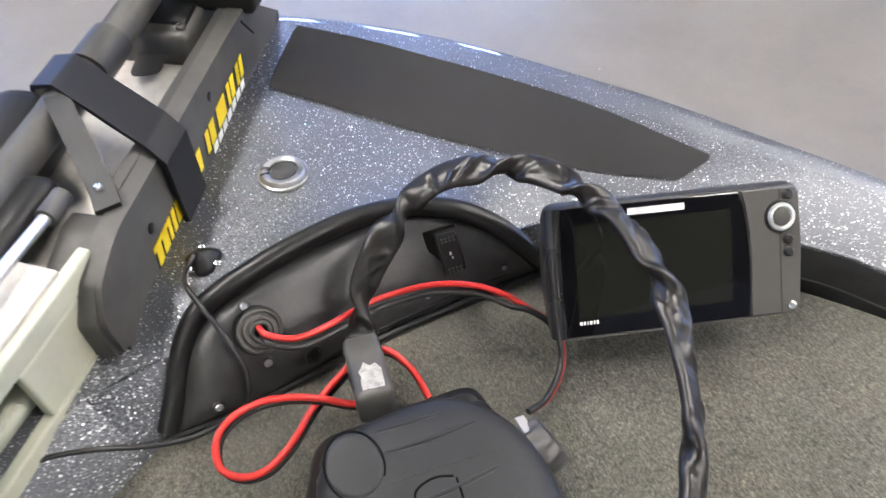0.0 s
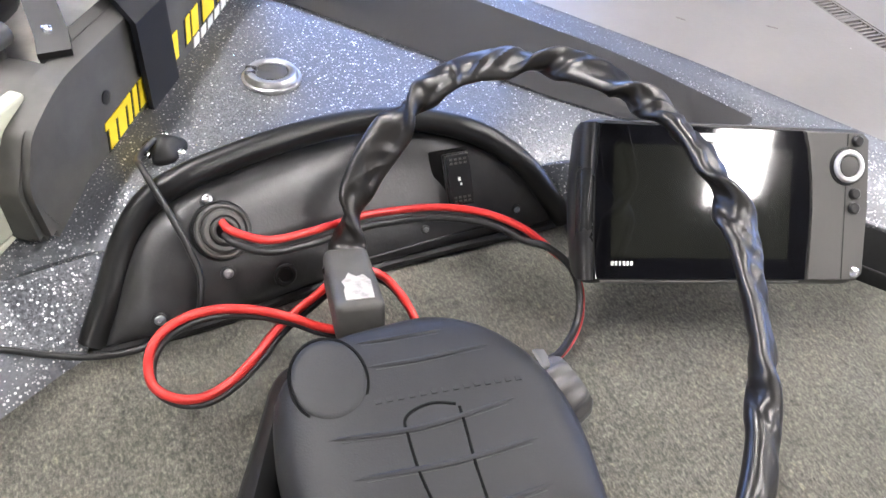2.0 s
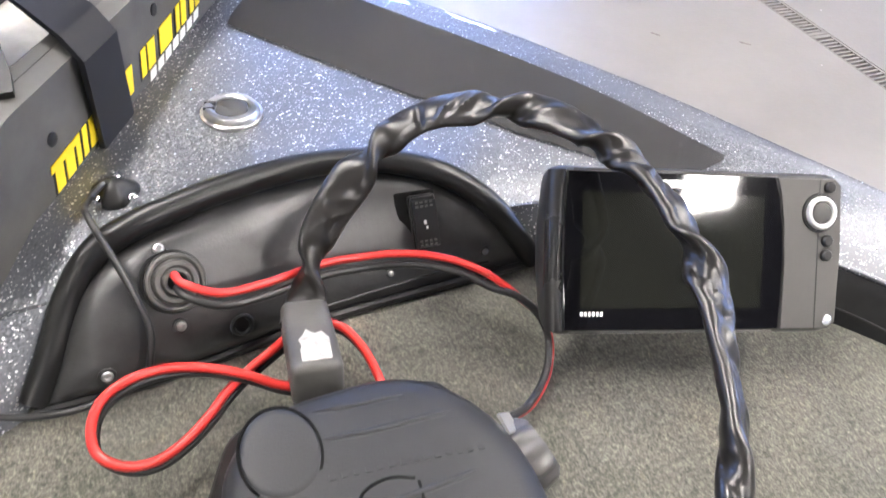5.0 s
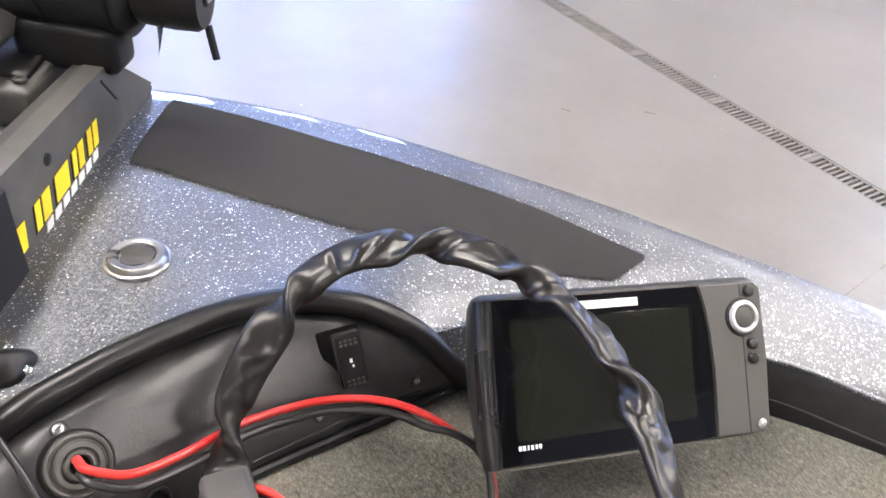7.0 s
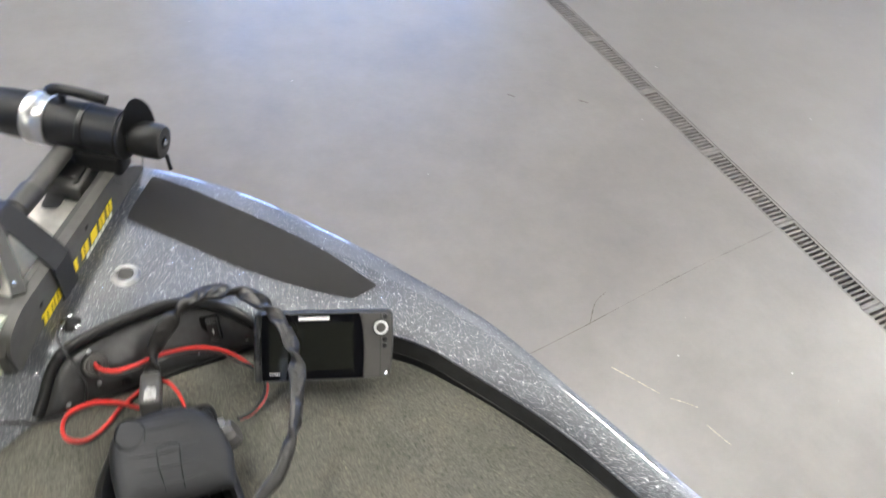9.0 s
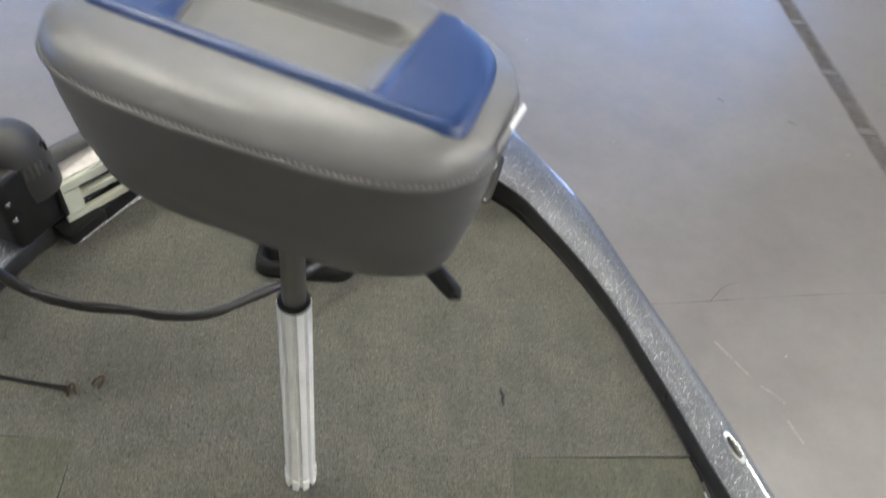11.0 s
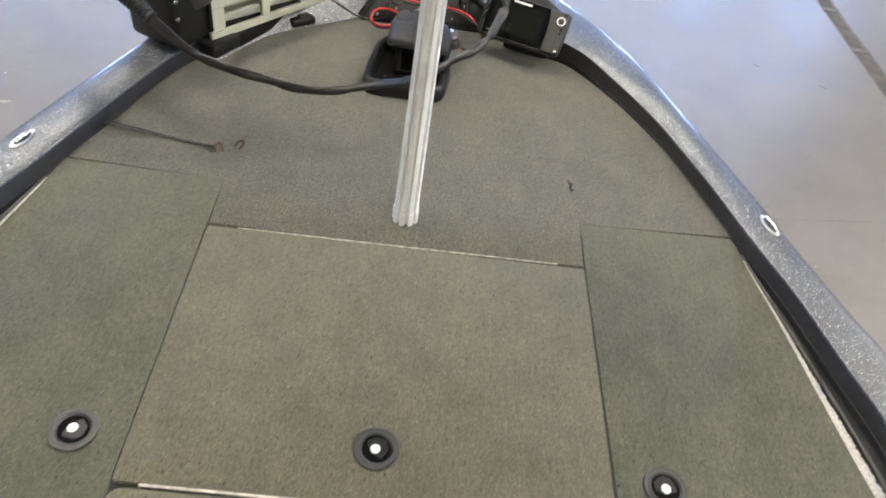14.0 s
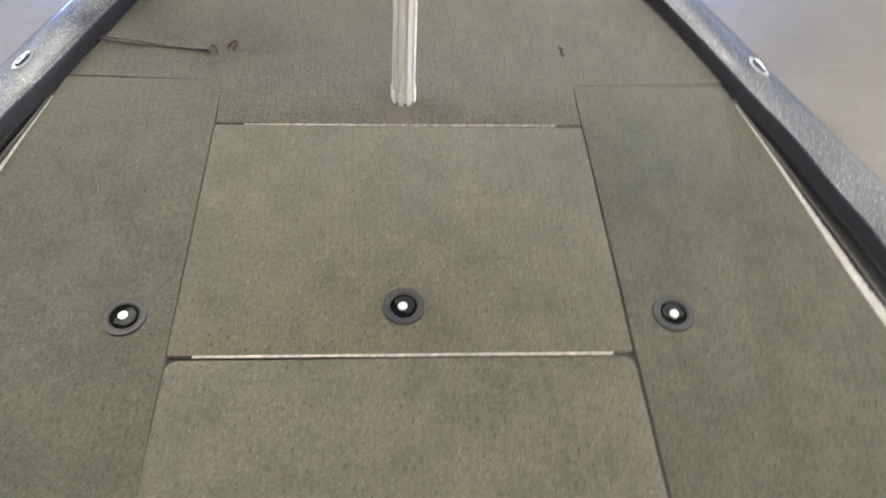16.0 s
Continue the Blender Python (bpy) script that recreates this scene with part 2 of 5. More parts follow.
LOOM = plain("black_vinyl_sleeve", (0.012, 0.0108, 0.0097), 0.31, bump=0.05, grain=260, wear=0.2)
WIRE_RED = plain("red_wire", (0.55, 0.03, 0.025), 0.35, bump=0.02)
WIRE_BLACK = plain("black_wire", (0.015, 0.015, 0.015), 0.38, bump=0.02)
GREY_PLASTIC = plain("warm_grey_plastic", (0.068, 0.066, 0.061), 0.5, bump=0.15, grain=1300, wear=0.3, blotch=26)
DARK_GREY = plain("dark_grey_plastic", (0.038, 0.037, 0.035), 0.45, bump=0.12, grain=1300)
CREAM = plain("cream_moulding", (0.52, 0.53, 0.42), 0.45, bump=0.05, wear=0.1)
RAMP_PALE = plain("pale_ramp", (0.64, 0.61, 0.56), 0.5, wear=0.2, blotch=30)
YELLOW = plain("yellow_mark", (0.85, 0.62, 0.02), 0.5, wear=0.04)
WHITE_MARK = plain("white_mark", (0.8, 0.8, 0.78), 0.5, wear=0.04)
ALU = plain("aluminium", (0.72, 0.71, 0.68), 0.32, metal=1.0, bump=0.05)
TUBE_WHITE = plain("ribbed_aluminium", (0.93, 0.92, 0.88), 0.36, metal=0.0, bump=0.04, wear=0.08)
CHROME = plain("chrome", (0.85, 0.85, 0.85), 0.22, metal=1.0, bump=0.02)
POST_GREY = plain("grey_post", (0.22, 0.215, 0.21), 0.3, metal=0.85, bump=0.02)
PAD_BLUE_BLACK = plain("pedal_pad_rubber", (0.018, 0.0182, 0.0195), 0.5, bump=0.16, grain=900, spec=0.32)
SCREEN_GLASS = plain("screen_glass", (0.004, 0.004, 0.005), 0.04, bump=0.0, wear=0.02)
LCD = plain("lcd_dark_green", (0.0115, 0.012, 0.010), 0.055, bump=0.0, wear=0.02)
STRAP = plain("strap_black", (0.008, 0.0085, 0.011), 0.45, bump=0.06, spec=0.3)
VINYL_GREY = plain("grey_vinyl", (0.165, 0.164, 0.162), 0.33, bump=0.12, grain=1100, wear=0.07)
VINYL_DARK = plain("charcoal_vinyl", (0.098, 0.096, 0.094), 0.4, bump=0.12, grain=1100, wear=0.07)
VINYL_BLUE = plain("blue_vinyl", (0.02, 0.047, 0.145), 0.34, bump=0.12, grain=1100, wear=0.07)
STITCH = plain("stitching", (0.26, 0.25, 0.23), 0.7)
STEEL_DARK = plain("drain_pit", (0.05, 0.046, 0.041), 0.8)
GRATE = plain("drain_grate", (0.17, 0.155, 0.138), 0.6, wear=0.3)
SILVER = plain("satin_silver", (0.75, 0.75, 0.74), 0.38, metal=0.6)
LATCH_GREY = plain("latch_grey", (0.034, 0.033, 0.032), 0.42, bump=0.1, grain=1300)
CARPET_EDGE = plain("frayed_lid_edge", (0.42, 0.405, 0.38), 0.8, bump=0.9, grain=420, wear=0.35, blotch=180)
HINGE_PALE = plain("worn_hinge_strip", (0.46, 0.43, 0.37), 0.55, wear=0.55, blotch=70, bump=0.4, grain=500)
LABEL_WORN = plain("worn_paper_label", (0.36, 0.35, 0.33), 0.7, wear=0.35, blotch=160)
PALE_METAL = plain("satin_pale_metal", (0.46, 0.46, 0.46), 0.3, metal=0.9, wear=0.25, blotch=60)
SCUFF_PALE = plain("pale_floor_scuff", (0.36, 0.32, 0.25), 0.6, wear=0.35, blotch=60)
SAW_CUT = plain("saw_cut", (0.13, 0.115, 0.1), 0.7, wear=0.4, blotch=30)
FINDER_GREY = plain("finder_dark_grey", (0.03, 0.0295, 0.0285), 0.4, bump=0.1, grain=1500)
KEYPAD_GREY = plain("keypad_warm_grey", (0.06, 0.0575, 0.053), 0.5, bump=0.1, grain=1500, wear=0.1)
FINDER_BLACK = plain("finder_black", (0.016, 0.016, 0.016), 0.28, bump=0.08, grain=1500)
KNOB_GREY = plain("knob_grey", (0.066, 0.063, 0.06), 0.4, bump=0.1)
WALL_PAINT = plain("wall_paint", (0.34, 0.34, 0.33), 0.7, wear=0.05, blotch=1.5, grain=80)
CEILING_PAINT = plain("ceiling_paint", (0.13, 0.13, 0.13), 0.8, wear=0.04, blotch=1.5, grain=60)
LAMP_GLOW = glow("lamp_panel", (1.0, 0.95, 0.86), LAMP_POWER)
SKY_GLOW = glow("daylight", (0.33, 0.5, 1.0), SKY_POWER)


# ---------- mesh helpers ----------
def part(name, bm, material, parent=None, label="", smooth=True):
    me = bpy.data.meshes.new(name)
    bmesh.ops.recalc_face_normals(bm, faces=bm.faces)
    bm.to_mesh(me)
    bm.free()
    for p in me.polygons:
        p.use_smooth = smooth
    if smooth:
        me.set_sharp_from_angle(angle=radians(38))
    for mt in material if isinstance(material, (list, tuple)) else [material]:
        me.materials.append(mt)
    ob = new(name, me)
    if parent is not None:
        ob.parent = parent
        ob.matrix_parent_inverse = parent.matrix_basis.inverted()
    if label:
        tagged(ob, label)
    return ob


def thing(name, place, label, category, group="", kind=""):
    ob = new(name)
    ob.empty_display_size = 0.05
    ob.matrix_basis = Matrix.Translation(place)
    return tagged(ob, label, category, group, kind)


def from_grid(rows, closed=False, caps=False):
    """A bmesh skin over rows of points; closed joins each row's end to its start."""
    bm = bmesh.new()
    vs = [[bm.verts.new(p) for p in row] for row in rows]
    n = len(rows[0])
    for a, b in zip(vs, vs[1:]):
        for i in range(n if closed else n - 1):
            j = (i + 1) % n
            bm.faces.new((a[i], a[j], b[j], b[i]))
    if caps:
        bm.faces.new(vs[0])
        bm.faces.new(vs[-1])
    return bm


def smooth_line(points, per=8):
    """A Catmull-Rom line through the points."""
    p = [Vector(q) for q in points]
    p = [2 * p[0] - p[1]] + p + [2 * p[-1] - p[-2]]
    out = []
    for i in range(1, len(p) - 2):
        for k in range(per):
            t = k / per
            a, b, c, d = p[i - 1], p[i], p[i + 1], p[i + 2]
            out.append(0.5 * ((2 * b) + (c - a) * t + (2 * a - 5 * b + 4 * c - d) * t * t + (3 * b - a - 3 * c + d) * t ** 3))
    out.append(p[-2])
    return out


def tube(points, radius, seg=12, per=8, shape=None, smooth=True):
    """A round bar along a smooth line. shape(u, a): radius factor at the share u of the length and the angle a."""
    line = smooth_line(points, per) if smooth else [Vector(q) for q in points]
    tang = [(line[min(i + 1, len(line) - 1)] - line[max(i - 1, 0)]).normalized() for i in range(len(line))]
    side = tang[0].orthogonal().normalized()
    rows = []
    for i, (p, t) in enumerate(zip(line, tang)):
        side = (side - t * side.dot(t)).normalized()
        up = t.cross(side)
        u = i / (len(line) - 1)
        row = []
        for k in range(seg):
            a = 2 * math.pi * k / seg
            r = radius * (shape(u, a) if shape else 1)
            row.append(p + (side * math.cos(a) + up * math.sin(a)) * r)
        rows.append(row)
    return from_grid(rows, closed=True, caps=True)


def lathe(profile, m=Matrix(), seg=32):
    """A body of revolution about z; profile of (radius, height)."""
    rows = []
    for r, z in profile:
        rows.append([m @ Vector((r * math.cos(2 * math.pi * k / seg), r * math.sin(2 * math.pi * k / seg), z)) for k in range(seg)])
    return from_grid(rows, closed=True, caps=True)


def box(sx, sy, sz, m=Matrix(), bevel=0.0, seg=2):
    bm = bmesh.new()
    bmesh.ops.create_cube(bm, size=1.0, matrix=Matrix.Diagonal((sx, sy, sz, 1)))
    if bevel:
        bmesh.ops.bevel(bm, geom=bm.edges[:], offset=bevel, segments=seg, affect="EDGES", profile=0.5)
    bm.transform(m)
    return bm


def prism(outline, z0, z1, m=Matrix(), bevel=0.0, seg=2):
    """An upright slab over an outline, with its upper rim rounded."""
    bm = bmesh.new()
    low = [bm.verts.new((x, y, z0)) for x, y in outline]
    top = [bm.verts.new((x, y, z1)) for x, y in outline]
    n = len(outline)
    bm.faces.new(low)
    bm.faces.new(top)
    for i in range(n):
        bm.faces.new((low[i], low[(i + 1) % n], top[(i + 1) % n], top[i]))
    if bevel:
        rim = [e for e in bm.edges if all(v in set(top) for v in e.verts)]
        bmesh.ops.bevel(bm, geom=rim, offset=bevel, segments=seg, affect="EDGES", profile=0.5)
    bm.transform(m)
    return bm


def rounded(points, r, n=5):
    """An outline with its corners rounded; r is a radius or one for each corner."""
    out = []
    k = len(points)
    for i in range(k):
        p, a, b = Vector(points[i]), Vector(points[i - 1]), Vector(points[(i + 1) % k])
        rad = r[i] if isinstance(r, (list, tuple)) else r
        if rad <= 0:
            out.append(tuple(p))
            continue
        d0, d1 = (a - p), (b - p)
        rad = min(rad, d0.length * 0.49, d1.length * 0.49)
        s, e = p + d0.normalized() * rad, p + d1.normalized() * rad
        for j in range(n + 1):
            t = j / n
            out.append(tuple((1 - t) ** 2 * s + 2 * t * (1 - t) * p + t * t * e))
    return out


def join(*bms):
    """Several bmeshes as one."""
    whole = bmesh.new()
    for b in bms:
        me = bpy.data.meshes.new("tmp")
        b.to_mesh(me)
        b.free()
        whole.from_mesh(me)
        bpy.data.meshes.remove(me)
    return whole


def axes(x, y, z, origin):
    """A matrix from three axes and an origin."""
    m = Matrix.Identity(4)
    for i, a in enumerate((x, y, z)):
        m[0][i], m[1][i], m[2][i] = a
    m[0][3], m[1][3], m[2][3] = origin
    return m


def screw(parent, place, normal, r=0.0055, material=None):
    q = Vector(normal).to_track_quat("Z", "Y").to_matrix().to_4x4()
    m = Matrix.Translation(place) @ q
    head = part("screw", lathe([(r, -0.002), (r, 0.001), (r * 0.8, 0.0022), (r * 0.45, 0.0026), (r * 0.4, 0.0012), (0.0001, 0.0012)], m, 14), material or CHROME, parent)
    return head


# ---------- the hall ----------
def slab(name, x0, x1, y0, y1, z0, z1, material):
    ob = part(name, box(x1 - x0, y1 - y0, z1 - z0, pose((x0 + x1) / 2, (y0 + y1) / 2, (z0 + z1) / 2)), material, smooth=False)
    return tagged(ob, kind="structure")


HALL = (-13.0, 13.0, -13.0, 13.0)
CEIL_Z = 7.0
DRAIN_X, DRAIN_W = 2.628, 0.12
DRAIN_SLOPE = -0.012


def drain_x(y):
    return DRAIN_X + DRAIN_SLOPE * (y - 2.2)


def floor_piece(side):
    y0, y1 = HALL[2], HALL[3]
    e0, e1 = drain_x(y0) + side * DRAIN_W / 2, drain_x(y1) + side * DRAIN_W / 2
    w = HALL[0] if side < 0 else HALL[1]
    ob = part("floor", prism([(w, y0), (e0, y0), (e1, y1), (w, y1)], FLOOR_Z - 0.2, FLOOR_Z), CONCRETE, smooth=False)
    return tagged(ob, "worn grey sealed concrete workshop floor", kind="structure")


main_floor = floor_piece(-1)
floor_piece(1)


def floor_line(name, points, width, material, ragged=0.0):
    """A thin worn line lying on the concrete."""
    rng = random.Random(len(points))
    line = smooth_line([(x, y, 0) for x, y in points], 10)
    rws = [[], []]
    for i, p in enumerate(line):
        t = (line[min(i + 1, len(line) - 1)] - line[max(i - 1, 0)]).normalized()
        n = Vector((-t.y, t.x, 0)) * width / 2 * (1 - ragged * rng.random())
        rws[0].append(Vector((p.x, p.y, FLOOR_Z + 0.002)) + n)
        rws[1].append(Vector((p.x, p.y, FLOOR_Z + 0.002)) - n)
    return part(name, from_grid(rws), material, main_floor, smooth=False)


floor_line("saw_cut_joint", [(0.7, 1.03), (1.28, 1.094), (1.95, 1.186), (2.54, 1.25)], 0.004, SAW_CUT, 0.9)
floor_line("scuff", [(1.42, 0.93), (1.46, 0.87), (1.52, 0.779)], 0.008, SCUFF_PALE, 0.9)
floor_line("scuff", [(1.545, 0.75), (1.585, 0.715), (1.617, 0.683)], 0.006, SCUFF_PALE, 0.9)
floor_line("scuff", [(1.60, 0.62), (1.617, 0.565), (1.63, 0.53)], 0.006, SCUFF_PALE, 0.9)
floor_line("scuff", [(-1.70, 1.25), (-1.67, 1.27), (-1.62, 1.28)], 0.03, SCUFF_PALE, 0.8)
floor_line("scratch", [(1.86, 2.44), (1.885, 2.41)], 0.012, SAW_CUT, 0.5)
floor_line("scratch", [(2.20, 2.30), (2.235, 2.27)], 0.012, SAW_CUT, 0.5)
floor_line("scratch", [(1.45, 1.112), (1.53, 1.19), (1.6, 1.22)], 0.006, SAW_CUT, 0.9)
slab("floor", DRAIN_X - 1.0, DRAIN_X + 1.0, HALL[2], HALL[3], FLOOR_Z - 0.3, FLOOR_Z - 0.2005, STEEL_DARK)
slab("ceiling", HALL[0], HALL[1], HALL[2], HALL[3], CEIL_Z, CEIL_Z + 0.2, CEILING_PAINT)
slab("wall_south", HALL[0], HALL[1], HALL[2] - 0.2, HALL[2], FLOOR_Z, CEIL_Z, WALL_PAINT)
SIDE_Z = (0.7, 2.3)


def side_wall(name, x0, x1, spans):
    """A side wall with a row of windows between two heights."""
    slab(name, x0, x1, HALL[2], HALL[3], FLOOR_Z, SIDE_Z[0], WALL_PAINT)
    slab(name, x0, x1, HALL[2], HALL[3], SIDE_Z[1], CEIL_Z, WALL_PAINT)
    ys = [HALL[2]] + [y for span in spans for y in span] + [HALL[3]]
    for y0, y1 in zip(ys[::2], ys[1::2]):
        slab(name, x0, x1, y0, y1, SIDE_Z[0], SIDE_Z[1], WALL_PAINT)
    out = x0 - 0.6 if x0 < 0 else x1 + 0.6
    back = part("backdrop", box(0.05, 16, 4, pose(out, 3.5, 1.5)), SKY_GLOW, smooth=False)
    tagged(back, "bright overcast daylight outside", "sky", kind="structure")
    for i, (y0, y1) in enumerate(spans):
        win = thing(f"window_{7 + i if x0 > 0 else 9 + i}", (x0 + 0.1, (y0 + y1) / 2, SIDE_Z[0]), "low workshop window with pale metal frame", "window", kind="structure")
        for y in (y0 + 0.03, y1 - 0.03):
            part("window_frame", box(0.1, 0.06, SIDE_Z[1] - SIDE_Z[0], pose(x0 + 0.1, y, sum(SIDE_Z) / 2)), ALU, win, smooth=False)


side_wall("wall_west", HALL[0] - 0.2, HALL[0], [(2.0, 4.5), (7.0, 9.5)])
side_wall("wall_east", HALL[1], HALL[1] + 0.2, [(-2.0, 0.3), (2.2, 4.5)])
# the front wall with a row of tall windows
WIN_Z = (2.7, 6.2)
WINS = [(-9.5, -8.15), (-7.15, -5.8), (-4.8, -3.45), (2.5, 3.85), (4.95, 6.3), (7.4, 8.75)]
slab("wall_north", HALL[0], HALL[1], HALL[3], HALL[3] + 0.2, FLOOR_Z, WIN_Z[0], WALL_PAINT)
slab("wall_north", HALL[0], HALL[1], HALL[3], HALL[3] + 0.2, WIN_Z[1], CEIL_Z, WALL_PAINT)
edges = [HALL[0]] + [x for w in WINS for x in w] + [HALL[1]]
for x0, x1 in zip(edges[::2], edges[1::2]):
    slab("wall_north", x0, x1, HALL[3], HALL[3] + 0.2, WIN_Z[0], WIN_Z[1], WALL_PAINT)
for i, (x0, x1) in enumerate(WINS):
    win = thing(f"window_{i + 1}", ((x0 + x1) / 2, HALL[3], WIN_Z[0]), "tall workshop window with pale metal bars", "window", kind="structure")
    n = 2
    for k in range(n + 1):
        x = x0 + (x1 - x0) * k / n
        part("window_frame", box(0.06, 0.1, WIN_Z[1] - WIN_Z[0], pose(x, HALL[3] + 0.1, sum(WIN_Z) / 2)), ALU, win, smooth=False)
    part("window_frame", box(x1 - x0, 0.09, 0.06, pose((x0 + x1) / 2, HALL[3] + 0.1, sum(WIN_Z) / 2)), ALU, win, smooth=False)
back = part("backdrop", box(26, 0.05, 9, pose(0, HALL[3] + 0.8, 4.5)), SKY_GLOW, smooth=False)
tagged(back, "bright overcast daylight outside", "sky", kind="structure")


# ceiling lamps in rows
def lamp_fixture():
    ob = thing("ceiling_light", (0, 0, 5.6), "white twin-panel high-bay workshop light", "ceiling light", "ceiling lights")
    part("housing", box(0.72, 1.4, 0.07, pose(0, 0, 5.65), 0.01), WHITE_MARK, ob, smooth=False)
    for sx in (-1, 1):
        part("diffuser", box(0.3, 1.3, 0.02, pose(sx * 0.17, 0, 5.605), 0.004), LAMP_GLOW, ob, smooth=False)
    for sy in (-0.45, 0.45):
        part("hanger", box(0.02, 0.02, CEIL_Z - 5.68, pose(0, sy, (CEIL_Z + 5.68) / 2)), ALU, ob, smooth=False)
    return ob


first = lamp_fixture()
first.matrix_basis = Matrix.Translation((3.27, -5.45, 5.6))
for gy, columns in ((-10.2, (-7.0, 8.0)), (-5.75, (-7.5, 8.5)), (1.9, (-2.7,)), (-0.9, (3.05, 8.9)), (3.9, (-0.7,)), (2.2, (-6.5, 4.9, 10.5))):
    for gx in columns:
        copy_thing(first, Matrix.Translation((gx, gy, 5.6)))

# the trench drain, half-metre grates end to end
def grate():
    bm = bmesh.new()
    w = DRAIN_W
    for sx in (-1, 1):
        b = box(0.014, 0.496, 0.02, pose(sx * (w / 2 - 0.008), 0, -0.012))
        bm = join(bm, b)
    for k in range(21):
        bm = join(bm, box(w - 0.03, 0.0105, 0.018, pose(0, -0.235 + k * 0.0235, -0.013)))
    for sy in (-1, 1):
        bm = join(bm, box(w - 0.004, 0.02, 0.02, pose(0, sy * 0.238, -0.0105)))
    return bm


drain = thing("trench_drain", (DRAIN_X, 2, FLOOR_Z), "grey slotted iron floor drain set in concrete", "drain", kind="structure")
g0 = part("grate", grate(), GRATE, drain, smooth=False)
g0.matrix_basis = pose(drain_x(2.025), 2.025, FLOOR_Z, 0, 0, 0.69)
for k in range(-8, 18):
    if k:
        g = new("grate", g0.data)
        g.parent = drain
        g.matrix_parent_inverse = drain.matrix_basis.inverted()
        g.matrix_basis = pose(drain_x(2.025 + 0.4995 * k), 2.025 + 0.4995 * k, FLOOR_Z, 0, 0, 0.69)

# ---------- the boat ----------
AX = 0.01
INNER_R = [(1.09, -2.2), (1.05, -1.5), (0.985, -0.8), (0.925, -0.42), (0.888, -0.28), (0.842, -0.10), (0.786, 0.06), (0.722, 0.26), (0.637, 0.49), (0.525, 0.68), (0.46, 0.765), (0.345, 0.85), (0.25, 0.91)]
OUTER = [(1.16, -2.2), (1.12, -1.5), (1.06, -0.7), (0.98, -0.30), (0.93, -0.157), (0.875, 0.0), (0.815, 0.185), (0.745, 0.375), (0.685, 0.53), (0.615, 0.71), (0.56, 0.81), (0.50, 0.90), (0.44, 0.99), (0.37, 1.08), (0.27, 1.20), (0.145, 1.31), (0.0, 1.40)]
EDGE_R = [(0.765, 0.10), (0.735, 0.17), (0.70, 0.27), (0.65, 0.43), (0.59, 0.55), (0.52, 0.66), (0.43, 0.765), (0.345, 0.80), (0.26, 0.858), (0.22, 0.892)]
TRIM = [(-0.188, 0.880, 0.006), (-0.170, 0.900, 0.030), (-0.150, 0.926, 0.058), (-0.128, 0.940, 0.080), (-0.10, 0.946, 0.092), (-0.07, 0.954, 0.095), (-0.04, 0.961, 0.097), (0.0, 0.968, 0.098), (0.04, 0.972, 0.098), (0.075, 0.970, 0.097), (0.105, 0.963, 0.095), (0.135, 0.949, 0.091), (0.16, 0.934, 0.082), (0.185, 0.915, 0.065), (0.208, 0.899, 0.036), (0.226, 0.894, 0.008)]


def cap_z(y):
    return 0.055 + 0.03 * max(0.0, min(1.0, (y - 0.1) / 1.3)) ** 1.3


def inner_z(y):
    return 0.039 + 0.017 * max(0.0, min(1.0, (y - 0.55) / 0.3))


def inner_line(sign):
    """The cap's inner edge along one side; the two sides differ a little."""
    return [Vector((AX + sign * (w + (0.006 if sign > 0 else -0.006) * max(0.0, min(1.0, (0.66 - y) / 0.3))), y, inner_z(y))) for w, y in INNER_R]


boat = thing("bass_boat", (AX, 0, FLOOR_Z), "dark metal-flake bass boat bow with olive carpeted deck", "boat")
PER = 5
arc = smooth_line(TRIM, 8)
mid = len(arc) // 2
arc_r = [arc[-1 - round(i * (len(arc) - 1 - mid) / 4)] for i in range(5)]
arc_l = [arc[round(i * mid / 4)] for i in range(5)]


def side_lines(sign, arc_pts):
    inner = inner_line(sign) + [Vector(p) for p in arc_pts[1:]]
    outer = [Vector((AX + sign * w, y, cap_z(y))) for w, y in OUTER]
    return smooth_line(inner, PER), smooth_line(outer, PER)


in_r, out_r = side_lines(1, arc_r)
in_l, out_l = side_lines(-1, arc_l)
inner = in_r + in_l[::-1][1:]
outer = out_r + out_l[::-1][1:]
rows = []
ROWS = 16
for k in range(ROWS + 1):
    t = k / ROWS
    row = []
    for a, b in zip(inner, outer):
        p = a.lerp(b, t)
        low_z = min(a.z, 0.074)
        p.z = low_z + (b.z - low_z) * math.sin(t * math.pi / 2) ** (0.75 if low_z < b.z - 0.012 else 1.0)
        # the cap curls up to the panel's edge trim
        p.z += (a.z - low_z) * max(0.0, 1 - (p - a).length / 0.055) ** 2
        row.append(p)
    rows.append(row)
# the rolled outer edge
outs = []
for i, p in enumerate(outer):
    d = outer[min(i + 1, len(outer) - 1)] - outer[max(i - 1, 0)]
    n = Vector((d.y, -d.x, 0)).normalized()
    if n.dot(Vector((p.x - AX, p.y + 1.2, 0))) < 0:
        n = -n
    outs.append(n)
for off, dz in ((0.005, -0.0003), (0.012, -0.0016), (0.016, -0.0036), (0.0185, -0.009), (0.019, -0.022)):
    rows.append([p + n * off + Vector((0, 0, dz)) for p, n in zip(outer, outs)])
cap_bm = from_grid(rows[:ROWS - 1])
edge_bm = from_grid(rows[ROWS - 2:])
from mathutils.bvhtree import BVHTree
cap_tree = BVHTree.FromBMesh(cap_bm)
part("rolled_edge", edge_bm, FLAKE_EDGE, boat, "smooth polished gelcoat outer edge")
